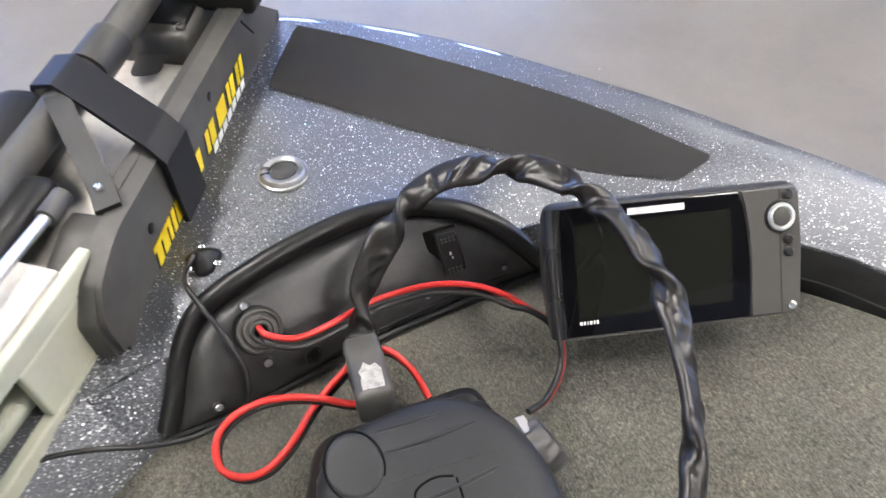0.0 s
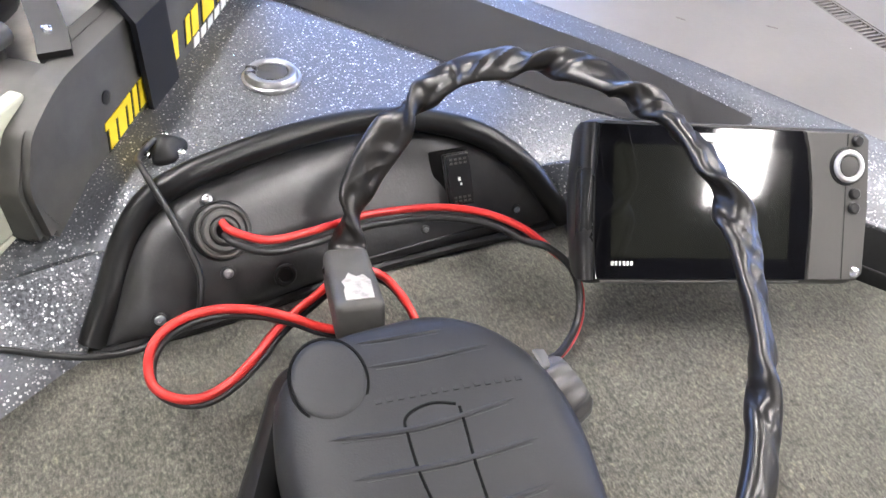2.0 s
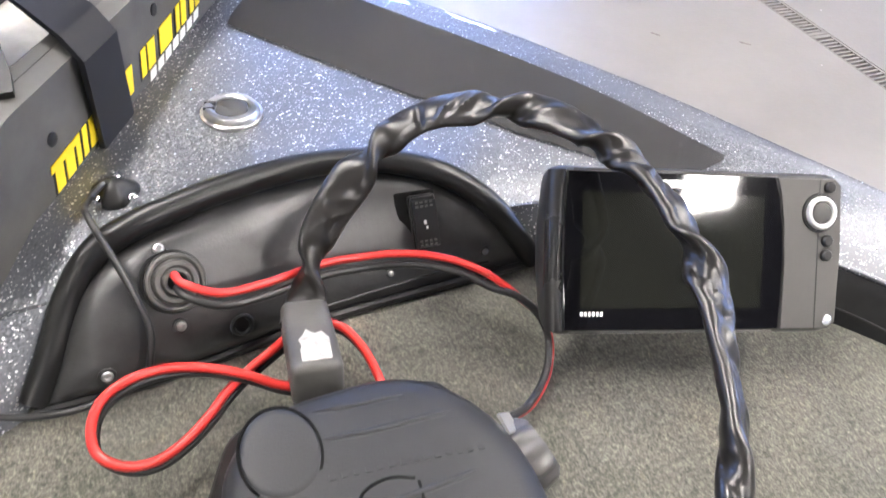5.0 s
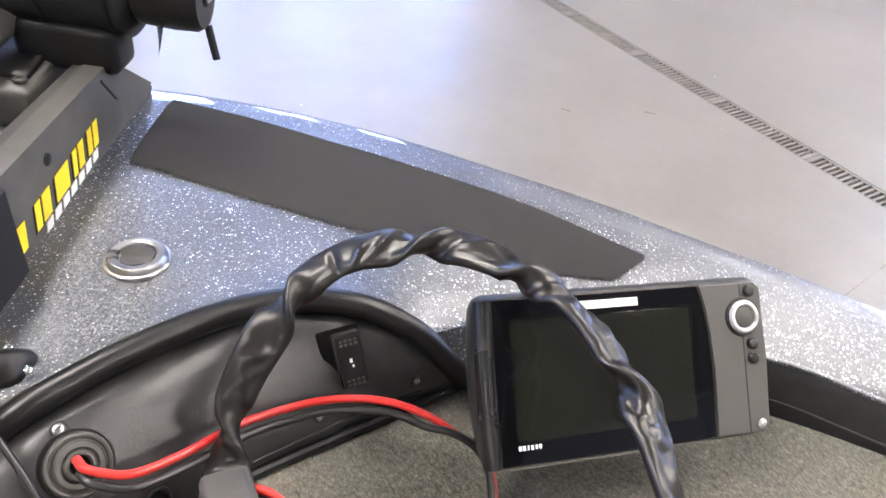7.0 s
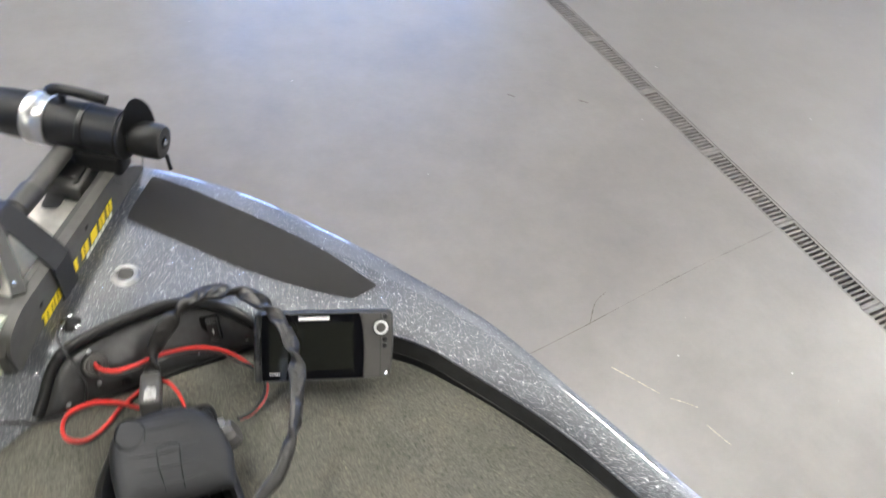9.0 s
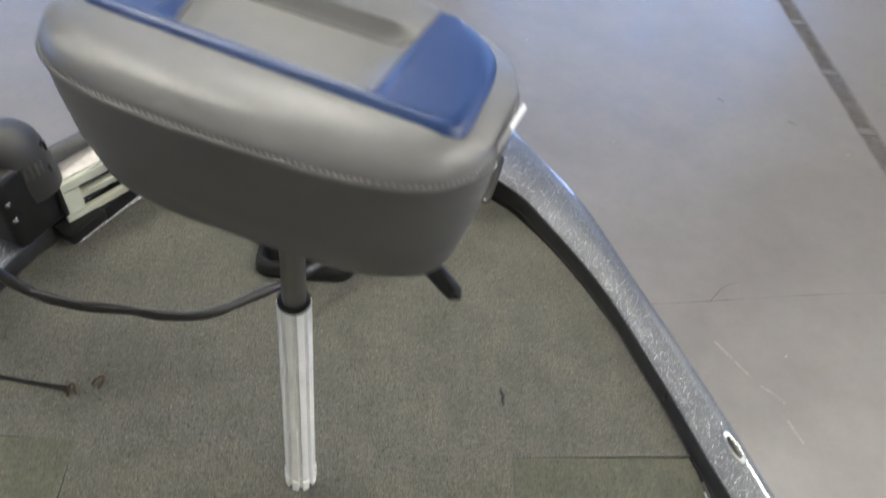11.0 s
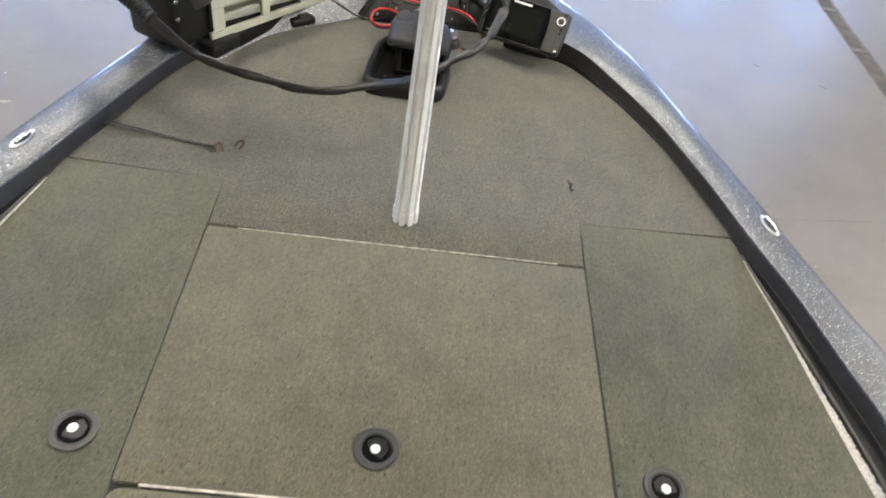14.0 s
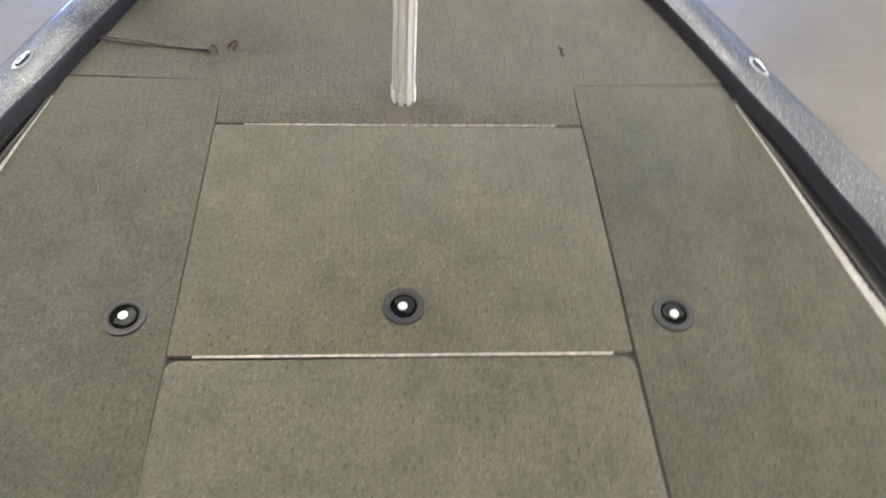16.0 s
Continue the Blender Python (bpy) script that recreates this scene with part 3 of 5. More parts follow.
part("deck_cap", cap_bm, FLAKE, boat, "dark blue-grey metal-flake gelcoat with silver specks")


def drop(x, y):
    """Height of the deck cap at a place."""
    hit = cap_tree.ray_cast(Vector((x, y, 1)), Vector((0, 0, -1)))
    return hit[0].z if hit[0] else cap_z(y)


hull_rows = [[p + n * o + Vector((0, 0, dz)) for p, n in zip(outer, outs)] for o, dz in ((0.014, -0.022), (0.006, -0.06), (-0.02, -0.25), (-0.12, -0.5), (-0.3, -0.62))]
part("hull", from_grid(hull_rows), FLAKE, boat)
rail_rows = [[p + n * o + Vector((0, 0, dz)) for p, n in zip(outer, outs)] for o, dz in ((0.012, -0.024), (0.024, -0.026), (0.03, -0.034), (0.03, -0.046), (0.022, -0.053), (0.008, -0.055))]
part("rub_rail", from_grid(rail_rows), ALU, boat, "pale metal rub rail")

# the inner wall between cap and carpet, black along the sides
for sign in (1, -1):
    top = smooth_line(inner_line(sign), PER)
    out = []
    for i, p in enumerate(top):
        d = top[min(i + 1, len(top) - 1)] - top[max(i - 1, 0)]
        n = Vector((-d.y, d.x, 0)).normalized()
        if n.x * sign > 0:
            n = -n
        out.append(n)
    limit = 0.865 if sign > 0 else 0.61
    black = max(i for i, p in enumerate(top) if p.y < limit)
    wall = [[Vector((p.x + n.x * o, p.y + n.y * o, p.z - d if d is not None else z)) for p, n in zip(top, out)] for o, d, z in ((0.0, 0.0, 0), (0.003, 0.004, 0), (0.006, 0.016, 0), (0.016, None, -0.03))]
    part("inner_wall", from_grid([r[:black + 1] for r in wall]), LINER, boat, "black inner side of the gunwale")
    for share in (0.38, 0.68):
        part("wall_line", tube([a.lerp(b, share) + n * 0.0006 for a, b, n in zip(wall[2][:black + 1], wall[3], out)], 0.0011, 6, smooth=False), DARK_GREY, boat)
    low = []
    for k in range(6):
        t = k / 5
        low.append([Vector((p.x + n.x * 0.062 * t, p.y + n.y * 0.062 * t, p.z * (1 - t) - 0.008 * t + 0.018 * t * (1 - t))) for p, n in zip(top[black:], out[black:])])
    part("inner_slope", from_grid(low), FLAKE, boat)
    # the corner between the slope and the end of the bow panel
    ends = arc_r if sign > 0 else arc_l
    foot = [ends[1].lerp(ends[0], k / 5) for k in range(6)]
    part("inner_corner", from_grid([[p.lerp(f, j / 4) + o * math.sin(math.pi * j / 4) for j in range(5)] for p, f, o in zip([low[0][-1]] + [q[-1] for q in low], [foot[0]] + foot, [Vector((0.004 * sign, 0.03, -0.004))] + [Vector()] * 6)]), FLAKE, boat)
    # Added bead gives the corner a rounded edge to catch a bright highlight.
    part("edge_bead", tube([p + n * 0.001 for p, n in zip(top[:black + 1], out)], 0.0028, 8, smooth=False), FLAKE, boat, "rounded gelcoat corner")

# deck base under the carpeted pieces
def half(sign, pts):
    return [(AX + sign * w, y) for w, y in pts]


edge_line = [tuple(p[:2]) for p in smooth_line([(w, y, 0) for w, y in EDGE_R], 6)]
base_outline = half(1, [(1.1, -2.2), (0.965, -0.42), (0.86, -0.05)]) + half(1, [(w + 0.045, y) for w, y in edge_line]) + half(-1, [(w + 0.03, y) for w, y in edge_line[::-1]]) + half(-1, [(0.84, -0.05), (0.95, -0.42), (1.1, -2.2)])
part("deck_base", prism(base_outline, -0.05, -0.011), LINER, boat, smooth=False)

G = 0.0013
LX, RX, FY = -0.402, 0.408, 0.1
fore = half(1, [(w + 0.016 * max(0.0, min(1.0, (0.46 - y) / 0.18)), y) for w, y in edge_line]) + [(0.01 + 0.1, 0.899), (0.0, 0.903), (-0.1, 0.90)] + half(-1, edge_line[::-1])
fore += [(LX + G, 0.092), (LX + G, -0.05), (RX - G, -0.05), (RX - G, 0.088)]
part("carpeted_foredeck", prism(fore, -0.012, 0.0, bevel=0.003), CARPET, boat, "worn olive carpet with faint stains")
lid_edge = [(0.762, 0.092), (0.775, 0.0), (0.803, -0.15), (0.83, -0.32), (0.852, -0.46), (0.885, -0.64), (0.93, -0.95), (0.99, -1.6)]
lid_line = [tuple(p[:2]) for p in smooth_line([(w, y, 0) for w, y in lid_edge], 4)]
right_lid = [(RX + G, 0.0848)] + half(1, [(0.765, 0.0968)] + [(w + 0.008, y) for w, y in lid_line[1:]]) + [(RX + G, -1.6)]
left_lid = [(LX - G, 0.09)] + half(-1, [(0.757, 0.0975)] + lid_line[1:]) + [(LX - G, -1.6)]
lid_r = part("hatch_lid", prism(right_lid, -0.011, 0.0005, bevel=0.002), CARPET_SIDE, boat, "carpeted side storage lid")
lid_l = part("hatch_lid", prism(left_lid, -0.011, 0.0005, bevel=0.002), CARPET_SIDE, boat, "carpeted side storage lid")
lid_c = part("hatch_lid", prism(rounded([(LX + G, -0.057), (LX + G, -0.621), (RX - G - 0.004, -0.625), (RX - G, -0.057)], 0.006), -0.011, 0.0, bevel=0.002), CARPET_LID, boat, "carpeted middle storage lid")
part("carpeted_deck", prism(rounded([(LX + G, -0.631), (LX + G - 0.005, -1.6), (RX - G, -1.6), (RX - G - 0.004, -0.634)], [0.024, 0.002, 0.002, 0.024]), -0.011, 0.0, bevel=0.002), CARPET_LID, boat, "olive carpeted deck piece")
part("carpeted_deck", prism(half(1, [(0.985, -1.606), (1.05, -2.2)]) + half(-1, [(1.05, -2.2), (0.985, -1.606)]), -0.011, 0.0, bevel=0.002), CARPET_LID, boat)
# pale lid edging along the outer side of the side lids
for sign, lid in ((1, lid_r), (-1, lid_l)):
    fray = random.Random(4)
    el = smooth_line([(w + (0.008 if sign > 0 else 0.0), y, 0) for w, y in lid_line[3:]], 14)
    band_rows = [[], [], []]
    for p in el:
        w = 0.004 + 0.026 * min(1.0, max(0.0, (0.03 - p.y) / 0.6)) * (0.85 + 0.3 * fray.random())
        for row, (f, z) in zip(band_rows, ((-0.002, 0.002), (w * 0.5, 0.001), (w, -0.006))):
            row.append(Vector((AX + sign * (p.x + f), p.y, z)))
    part("lid_edging", from_grid(band_rows), CARPET_EDGE, lid, "pale frayed lid edge")
    part("gutter", tube([(AX + sign * (w + (0.014 if sign > 0 else 0.006) + 0.03 * min(1.0, max(0.0, (0.06 - y) / 0.5))), y, -0.005) for w, y in lid_line[2:]], 0.0045, 8, smooth=False), GREY_PLASTIC, boat, "grey gutter bead")
# hinge strips
part("hinge_strip", box(0.685, 0.0028, 0.004, pose(0.0045, -0.0535, -0.0005, 0, 0, 0.3), 0.0012), HINGE_PALE, lid_c, "thin pale hinge strip")
part("hinge_strip", box(0.726, 0.0052, 0.004, pose(0.004, -0.6265, -0.0005, 0, 0, -0.3), 0.0015), HINGE_PALE, lid_c, "pale aluminium hinge strip")


def latch(parent, x, y, turn):
    m = pose(x, y, 0.0036, 0, 0, turn) @ Matrix.Diagonal((1, 1, 0.5, 1))
    ring = part("latch", lathe([(0.0385, -0.008), (0.0385, -0.003), (0.0383, 0.0008), (0.038, 0.0028), (0.0345, 0.0036), (0.0325, 0.0022), (0.031, 0.0036), (0.028, 0.0036), (0.0262, 0.001), (0.0245, -0.005), (0.0001, -0.005)], m, 36), LATCH_GREY, parent, "round grey flush latch")
    part("latch_handle", prism(rounded([(-0.02, -0.006), (0.0, -0.021), (0.016, -0.016), (0.021, 0.0), (0.014, 0.016), (0.002, 0.012), (-0.008, 0.006)], 0.006), -0.005, 0.0022, m, 0.002), BLACK_PLASTIC, ring)
    # Black cup and crescent paint the dark of the recessed latch's shaded hollow.
    part("latch_cup_shade", lathe([(0.0001, -0.0046), (0.0242, -0.0046), (0.0248, -0.002)], m, 30), GROOVE_SHADE, ring)
    part("latch_shade", prism(rounded([(-0.022, -0.004), (-0.006, 0.006), (0.004, 0.014), (0.0, 0.022), (-0.015, 0.015)], 0.004), -0.0052, -0.0038, m), GROOVE_SHADE, ring)
    part("latch_button", lathe([(0.008, -0.004), (0.0085, 0.003), (0.007, 0.0046), (0.0001, 0.005)], m @ pose(-0.001, 0.002, 0), 20), WHITE_MARK, ring, "white lock button")


latch(lid_l, -0.486, -0.544, 20)
latch(lid_c, 0.0, -0.528, 95)
latch(lid_r, 0.495, -0.549, 150)

# pop-up cleats on the gunwales
for x, y, turn in ((0.846, 0.098, 18), (-0.818, 0.08, -18)):
    z = drop(x, y)
    m = pose(x, y, z, 0, 0, turn) @ Matrix.Diagonal((0.36, 1.0, 1.0, 1.0))
    cl = part("cleat", lathe([(0.034, -0.004), (0.035, 0.0016), (0.032, 0.0036), (0.026, 0.0026), (0.02, 0.001), (0.0001, 0.0)], m, 40), SILVER, boat, "silver oval pop-up mooring cleat")
    # Dark grey disc, coloured as the shade beneath the horn.
    part("cleat_well_shade", lathe([(0.0001, 0.0026), (0.023, 0.0028), (0.0255, 0.001)], m, 32), GREY_PLASTIC, cl, "grey disc for the shaded recess under the cleat horn")
    part("cleat_horn", tube([Vector((x, y, z + 0.002)) + Matrix.Rotation(radians(turn), 3, "Z") @ Vector((0.002, k, 0.003 + 0.003 * math.cos(k * 40))) for k in (-0.02, -0.01, 0.0, 0.01, 0.02)], 0.004, 10), CHROME, cl)

# ---------- bow panel ----------
base_line = [(-0.188, 0.874), (-0.15, 0.874), (-0.1, 0.876), (-0.03, 0.884), (0.03, 0.891), (0.1, 0.893), (0.17, 0.894), (0.226, 0.894)]
bl = smooth_line([(x, y, 0.002) for x, y in base_line], 10)
al = [arc[round(i * (len(arc) - 1) / (len(bl) - 1))] for i in range(len(bl))]
prow = []
for k in range(19):
    t = k / 18
    row = []
    for a, b in zip(bl, al):
        p = a.lerp(b - Vector((0, 0.004, 0.012)), t)
        swell = 0.024 - 0.016 * max(0.0, min(1.0, (p.x + 0.08) / 0.2))
        p += Vector((0, -0.742, 0.67)) * swell * (4 * t * (1 - t)) ** 0.45 * min(1.0, (b - a).length / 0.09)
        row.append(p)
    prow.append(row)
panel_bm = from_grid(prow)
panel_bm.normal_update()
panel_tree = BVHTree.FromBMesh(panel_bm)
panel = part("bow_panel", panel_bm, PANEL_BLACK, boat, "satin black curved plastic bow panel")
part("edge_trim", tube([Vector(p) + Vector((0, -0.002, 0.0)) for p in TRIM], 0.0105, 16, 8), RUBBER, panel, "rounded black rubber edge trim")
part("lower_lip", tube([Vector((x, y - 0.004, 0.004)) for x, y in base_line], 0.0045, 8, 8), RUBBER, panel)
part("lower_crease", tube([panel_tree.find_nearest(Vector((x, 0.885 + 0.004 * k, 0.017 - 0.0006 * k)))[0] for k, x in enumerate((0.03, 0.06, 0.09, 0.12, 0.15, 0.18))], 0.0012, 6, 5), RUBBER, panel)


def on_panel(x, y, z, lift=0.0):
    """The panel's surface next to a place, and its outward normal."""
    place, n, _, _ = panel_tree.find_nearest(Vector((x, y, z)))
    if n.dot(Vector((0, -0.6, 0.8))) < 0:
        n = -n
    return place + n * lift, n


for x, y, z, r in ((-0.086, 0.921, 0.092, 0.004), (-0.083, 0.88, 0.046, 0.004), (-0.138, 0.873, 0.024, 0.0042), (0.176, 0.897, 0.028, 0.003), (0.088, 0.890, 0.031, 0.0026)):
    p, n = on_panel(x, y, z, 0.0006)
    screw(panel, p, n, r, material=PALE_METAL)
    part("washer", lathe([(r * 1.5, -0.002), (r * 1.5, 0.0002), (r * 1.35, 0.0007), (0.0001, 0.0007)], Matrix.Translation(p) @ n.to_track_quat("Z", "Y").to_matrix().to_4x4(), 18), PANEL_BLACK, panel)
p, n = on_panel(-0.04, 0.88, 0.029, 0.0008)
hm = Matrix.Translation(p) @ n.to_track_quat("Z", "Y").to_matrix().to_4x4()
part("fastener_hole", lathe([(0.0095, -0.001), (0.0095, 0.0008), (0.008, 0.0018), (0.0062, 0.0014), (0.0055, -0.0005), (0.0001, -0.0005)], hm, 18), RUBBER, panel)
p, n = on_panel(-0.081, 0.902, 0.0712, 0.0)
n = (n + Vector((0.12, -0.1, 0.0))).normalized()
gm = Matrix.Translation(p) @ n.to_track_quat("Z", "Y").to_matrix().to_4x4() @ Matrix.Diagonal((0.84, 0.84, 0.9, 1.0))
gr = part("cable_grommet", lathe([(0.0252, -0.008), (0.0252, 0.0035), (0.0246, 0.0058), (0.0232, 0.0066), (0.0215, 0.0062), (0.0208, 0.0046), (0.0196, 0.0044), (0.0188, 0.0084), (0.0176, 0.0094), (0.0142, 0.0094), (0.0134, 0.0072), (0.0124, 0.0068), (0.0118, 0.0098), (0.0108, 0.0112), (0.0088, 0.0112), (0.0078, 0.0098), (0.007, 0.002), (0.0001, 0.002)], gm, 44), GREY_PLASTIC, panel, "round grey rubber cable grommet with stepped rings")
part("grommet_hole", lathe([(0.0074, 0.0022), (0.0074, 0.0088), (0.0068, 0.0088), (0.0066, 0.0026), (0.0001, 0.0026)], gm, 24), GROOVE_SHADE, gr)
part("grommet_lip", lathe([(0.0275, -0.006), (0.0275, 0.001), (0.0266, 0.0024), (0.0254, 0.002)], gm, 36), RUBBER, gr)
p, n = on_panel(0.124, 0.925, 0.055, 0.0)
n = (n + Vector((-0.1, -0.1, 0.0))).normalized()
sm = Matrix.Translation(p) @ n.to_track_quat("Z", "Y").to_matrix().to_4x4() @ pose(0, 0, 0, 0, 0, 10)
# Flat black plate stands in for the shadow beside the rocker.
part("switch_well_shade", box(0.034, 0.05, 0.004, sm @ pose(-0.005, 0.001, 0.0005), 0.0015), GROOVE_SHADE, panel)
sw = part("rocker_switch", box(0.023, 0.045, 0.008, sm @ pose(0, 0, 0.002), 0.002), BLACK_PLASTIC, panel, "black rocker switch")
rock = [(-0.021, 0.004), (0.021, 0.004), (0.0215, 0.015), (0.0195, 0.0185), (0.012, 0.0178), (0.0, 0.0155), (-0.012, 0.0165), (-0.0195, 0.0165), (-0.021, 0.014)]
part("rocker", prism(rock, -0.0098, 0.0098, sm @ axes((0, 1, 0), (0, 0, 1), (1, 0, 0), (0, 0, 0)), 0.0012), RUBBER, sw)
for gx in range(4):
    for y0, z0 in ((0.0165, 0.0182), (-0.0165, 0.0165)):
        for k in range(2):
            part("rib", box(0.0024, 0.0018, 0.0014, sm @ pose(-0.006 + gx * 0.004, y0 + k * 0.0034 - 0.0017, z0)), GREY_PLASTIC, sw)
part("marking", box(0.0022, 0.0034, 0.0005, sm @ pose(-0.0005, 0.001, 0.0160)), WHITE_MARK, sw)
part("marking", box(0.0016, 0.0022, 0.0005, sm @ pose(0.0005, -0.0035, 0.0160)), WHITE_MARK, sw)

# filler cap and grip pad on the nose
cz = drop(0.001, 1.08)
cm = pose(0.001, 1.08, cz, -3, 0, 0) @ Matrix.Diagonal((0.82, 0.82, 0.9, 1.0))
fc = part("filler_cap", lathe([(0.0335, -0.004), (0.0335, 0.0012), (0.0325, 0.002), (0.0305, 0.0022), (0.0295, 0.0058), (0.0275, 0.0082), (0.0225, 0.0088), (0.0195, 0.0072), (0.0185, 0.0042), (0.0001, 0.004)], cm, 44), PALE_METAL, boat, "worn chrome round socket plate")
part("cap_insert", prism(rounded([(-0.0165, -0.010), (-0.008, -0.0175), (0.011, -0.0165), (0.0172, -0.006), (0.0168, 0.009), (0.008, 0.0165), (-0.006, 0.0172), (-0.0165, 0.011), (-0.0135, 0.004), (-0.0165, -0.001)], 0.004), 0.0036, 0.0068, cm @ pose(0, 0, 0, 0, 0, -14), 0.001), DARK_GREY, fc, "dark grey socket insert")
for a, w in ((148, 0.0045), (176, 0.003)):
    part("notch", box(0.012, w, 0.003, cm @ pose(0, 0, 0, 0, 0, a) @ pose(0.0235, 0, 0.0078, 0, 0, 0), 0.0008), DARK_GREY, fc)
PAD_LOW = smooth_line([(0.028, 1.226, 0), (0.105, 1.14, 0), (0.205, 1.033, 0), (0.295, 0.958, 0), (0.39, 0.893, 0)], 10)
PAD_HIGH = smooth_line([(0.101, 1.335, 0), (0.173, 1.266, 0), (0.265, 1.162, 0), (0.37, 1.032, 0), (0.446, 0.904, 0)], 10)
lines = []
for k in range(9):
    t = k / 8
    cut = 0.05 * (2 * t - 1) ** 10
    row = []
    n = len(PAD_LOW) - 1
    for i in range(n + 1):
        f = cut * 0.14 + (1 - cut * 0.28) * i / n
        j = min(n - 1, int(f * n))
        q = f * n - j
        p = PAD_LOW[j].lerp(PAD_LOW[j + 1], q).lerp(PAD_HIGH[j].lerp(PAD_HIGH[j + 1], q), t)
        row.append(Vector((p.x, p.y, drop(p.x, p.y) + 0.0016)))
    lines.append(row)
pb = from_grid(lines)
bmesh.ops.solidify(pb, geom=pb.faces[:], thickness=0.0014)
part("grip_pad", pb, GRIP, boat, "dark grey stick-on grip pad")


# ---------- trolling motor, stowed on the bow ----------
U = Vector((0.556, 0.831, 0))
NN = Vector((0.831, -0.556, 0))
MO = Vector((-0.12, 1.049, 0.06))
MM = axes(U, -NN, Vector((0, 0, 1)), MO)


def ml(s, c, h):
    """Along the motor's mount, across towards its marked side, and up."""
    return MO + U * s + NN * c + Vector((0, 0, h))


motor = thing("trolling_motor", ml(0.1, -0.07, 0), "grey bow-mount trolling motor stowed on its bracket", "trolling motor")
# marked cover: profile in (s, h), leaning inwards at its top
LEAN = 0.04
side_profile = rounded([(-0.136, 0.0), (0.345, 0.0), (0.378, 0.032), (0.29, 0.099), (-0.075, 0.099), (-0.118, 0.082), (-0.138, 0.05)], [0.006, 0.004, 0.004, 0.02, 0.02, 0.01, 0.01])


def upright(profile, c0, c1, lean=0.0, bevel=0.003, seg=2):
    """A plate standing along the mount between two offsets across it."""
    b = prism(profile, c0, c1, bevel=bevel, seg=seg)
    for v in b.verts:
        s, h, c = v.co
        v.co = ml(s, c - lean * h, h)
    return b


plate = part("side_cover", upright(side_profile, -0.02, 0.0, LEAN, 0.012, 2), GREY_PLASTIC, motor, "grey plastic side cover")
part("cover_end", upright(rounded([(-0.142, 0.0), (-0.045, 0.0), (-0.04, 0.06), (-0.05, 0.094), (-0.075, 0.0965), (-0.118, 0.082), (-0.142, 0.05)], 0.006), -0.052, -0.006, LEAN, 0.007, 1), GREY_PLASTIC, motor)
part("rail", upright(rounded([(-0.055, 0.03), (0.29, 0.03), (0.285, 0.097), (-0.05, 0.1)], 0.004), -0.034, -0.022, 0.0, 0.003), DARK_GREY, motor)
part("ramp", upright([(-0.1, 0.02), (0.31, 0.02), (0.31, 0.05), (-0.1, 0.054)], -0.15, -0.034), RAMP_PALE, motor, "pale worn ramp between shaft and cover")
part("ramp_lip", upright(rounded([(-0.1, 0.01), (0.31, 0.01), (0.31, 0.06), (-0.1, 0.065)], 0.004), -0.156, -0.148), GREY_PLASTIC, motor)
blk = part("end_block", box(0.10, 0.095, 0.05, MM @ pose(0.27, 0.1, 0.072, 0, -6, 0), 0.008, 3), GREY_PLASTIC, motor, "scuffed grey end block")
part("slot", box(0.045, 0.05, 0.02, MM @ pose(0.262, 0.085, 0.091, 0, -6, 0), 0.003), BLACK_PLASTIC, blk)
for sy in (0.065, 0.125):
    screw(blk, ml(0.235, -sy, 0.096), (0, 0, 1), 0.006, DARK_GREY)
part("scuff", prism(rounded([(-0.02, -0.02), (0.03, -0.015), (0.02, 0.02), (-0.03, 0.012)], 0.012), 0.0, 0.0012, MM @ pose(0.205, 0.1, 0.0645)), DARK_GREY, motor)
for s, h in ((-0.032, 0.058), (0.143, 0.075)):
    part("bolt_hole", lathe([(0.0058, -0.001), (0.0058, 0.0004), (0.0052, 0.0008), (0.0001, 0.0008)], Matrix.Translation(ml(s, -LEAN * h + 0.0005, h)) @ NN.to_track_quat("Z", "Y").to_matrix().to_4x4(), 16), BLACK_PLASTIC, plate)
part("seam", tube([ml(0.262, -LEAN * 0.09 + 0.0003, 0.09), ml(0.285, -LEAN * 0.06 + 0.0003, 0.06)], 0.0014, 6, 3), BLACK_PLASTIC, plate)


# yellow and white marks as plain slanted blocks with a dark edge
def mark(s0, s1, h0, h1, material, skew=0.006, low=0.0006, high=0.0014):
    b = prism([(s0, h0), (s1, h0 + 0.07 * (s1 - s0)), (s1 + skew, h1 + 0.07 * (s1 - s0)), (s0 + skew, h1)], low, high)
    for v in b.verts:
        s, h, c = v.co
        v.co = ml(s, c - LEAN * h, h)
    return part("marking", b, material, plate, smooth=False)


for s, w in ((-0.046, 0.011), (-0.031, 0.012), (-0.015, 0.006), (-0.005, 0.007), (0.006, 0.013), (0.058, 0.007), (0.068, 0.014), (0.1, 0.009), (0.113, 0.014), (0.138, 0.026), (0.174, 0.008), (0.186, 0.011), (0.207, 0.009), (0.22, 0.01)):
    h0 = 0.018 + 0.085 * (s + 0.046)
    mark(s - 0.0024, s + w * 0.5, h0 - 0.0016, h0 + 0.022, BLACK_PLASTIC, 0.006, 0.0003, 0.0008)
    mark(s, s + w, h0, h0 + 0.023, YELLOW)
mark(-0.046, -0.009, 0.0355, 0.041, YELLOW, 0.002)
mark(0.058, 0.082, 0.0445, 0.05, YELLOW, 0.002)
for k in range(7):
    s = 0.112 + k * 0.0165
    mark(s, s + 0.0115, 0.0065 + 0.085 * (s + 0.046), 0.0155 + 0.085 * (s + 0.046), WHITE_MARK, 0.003)

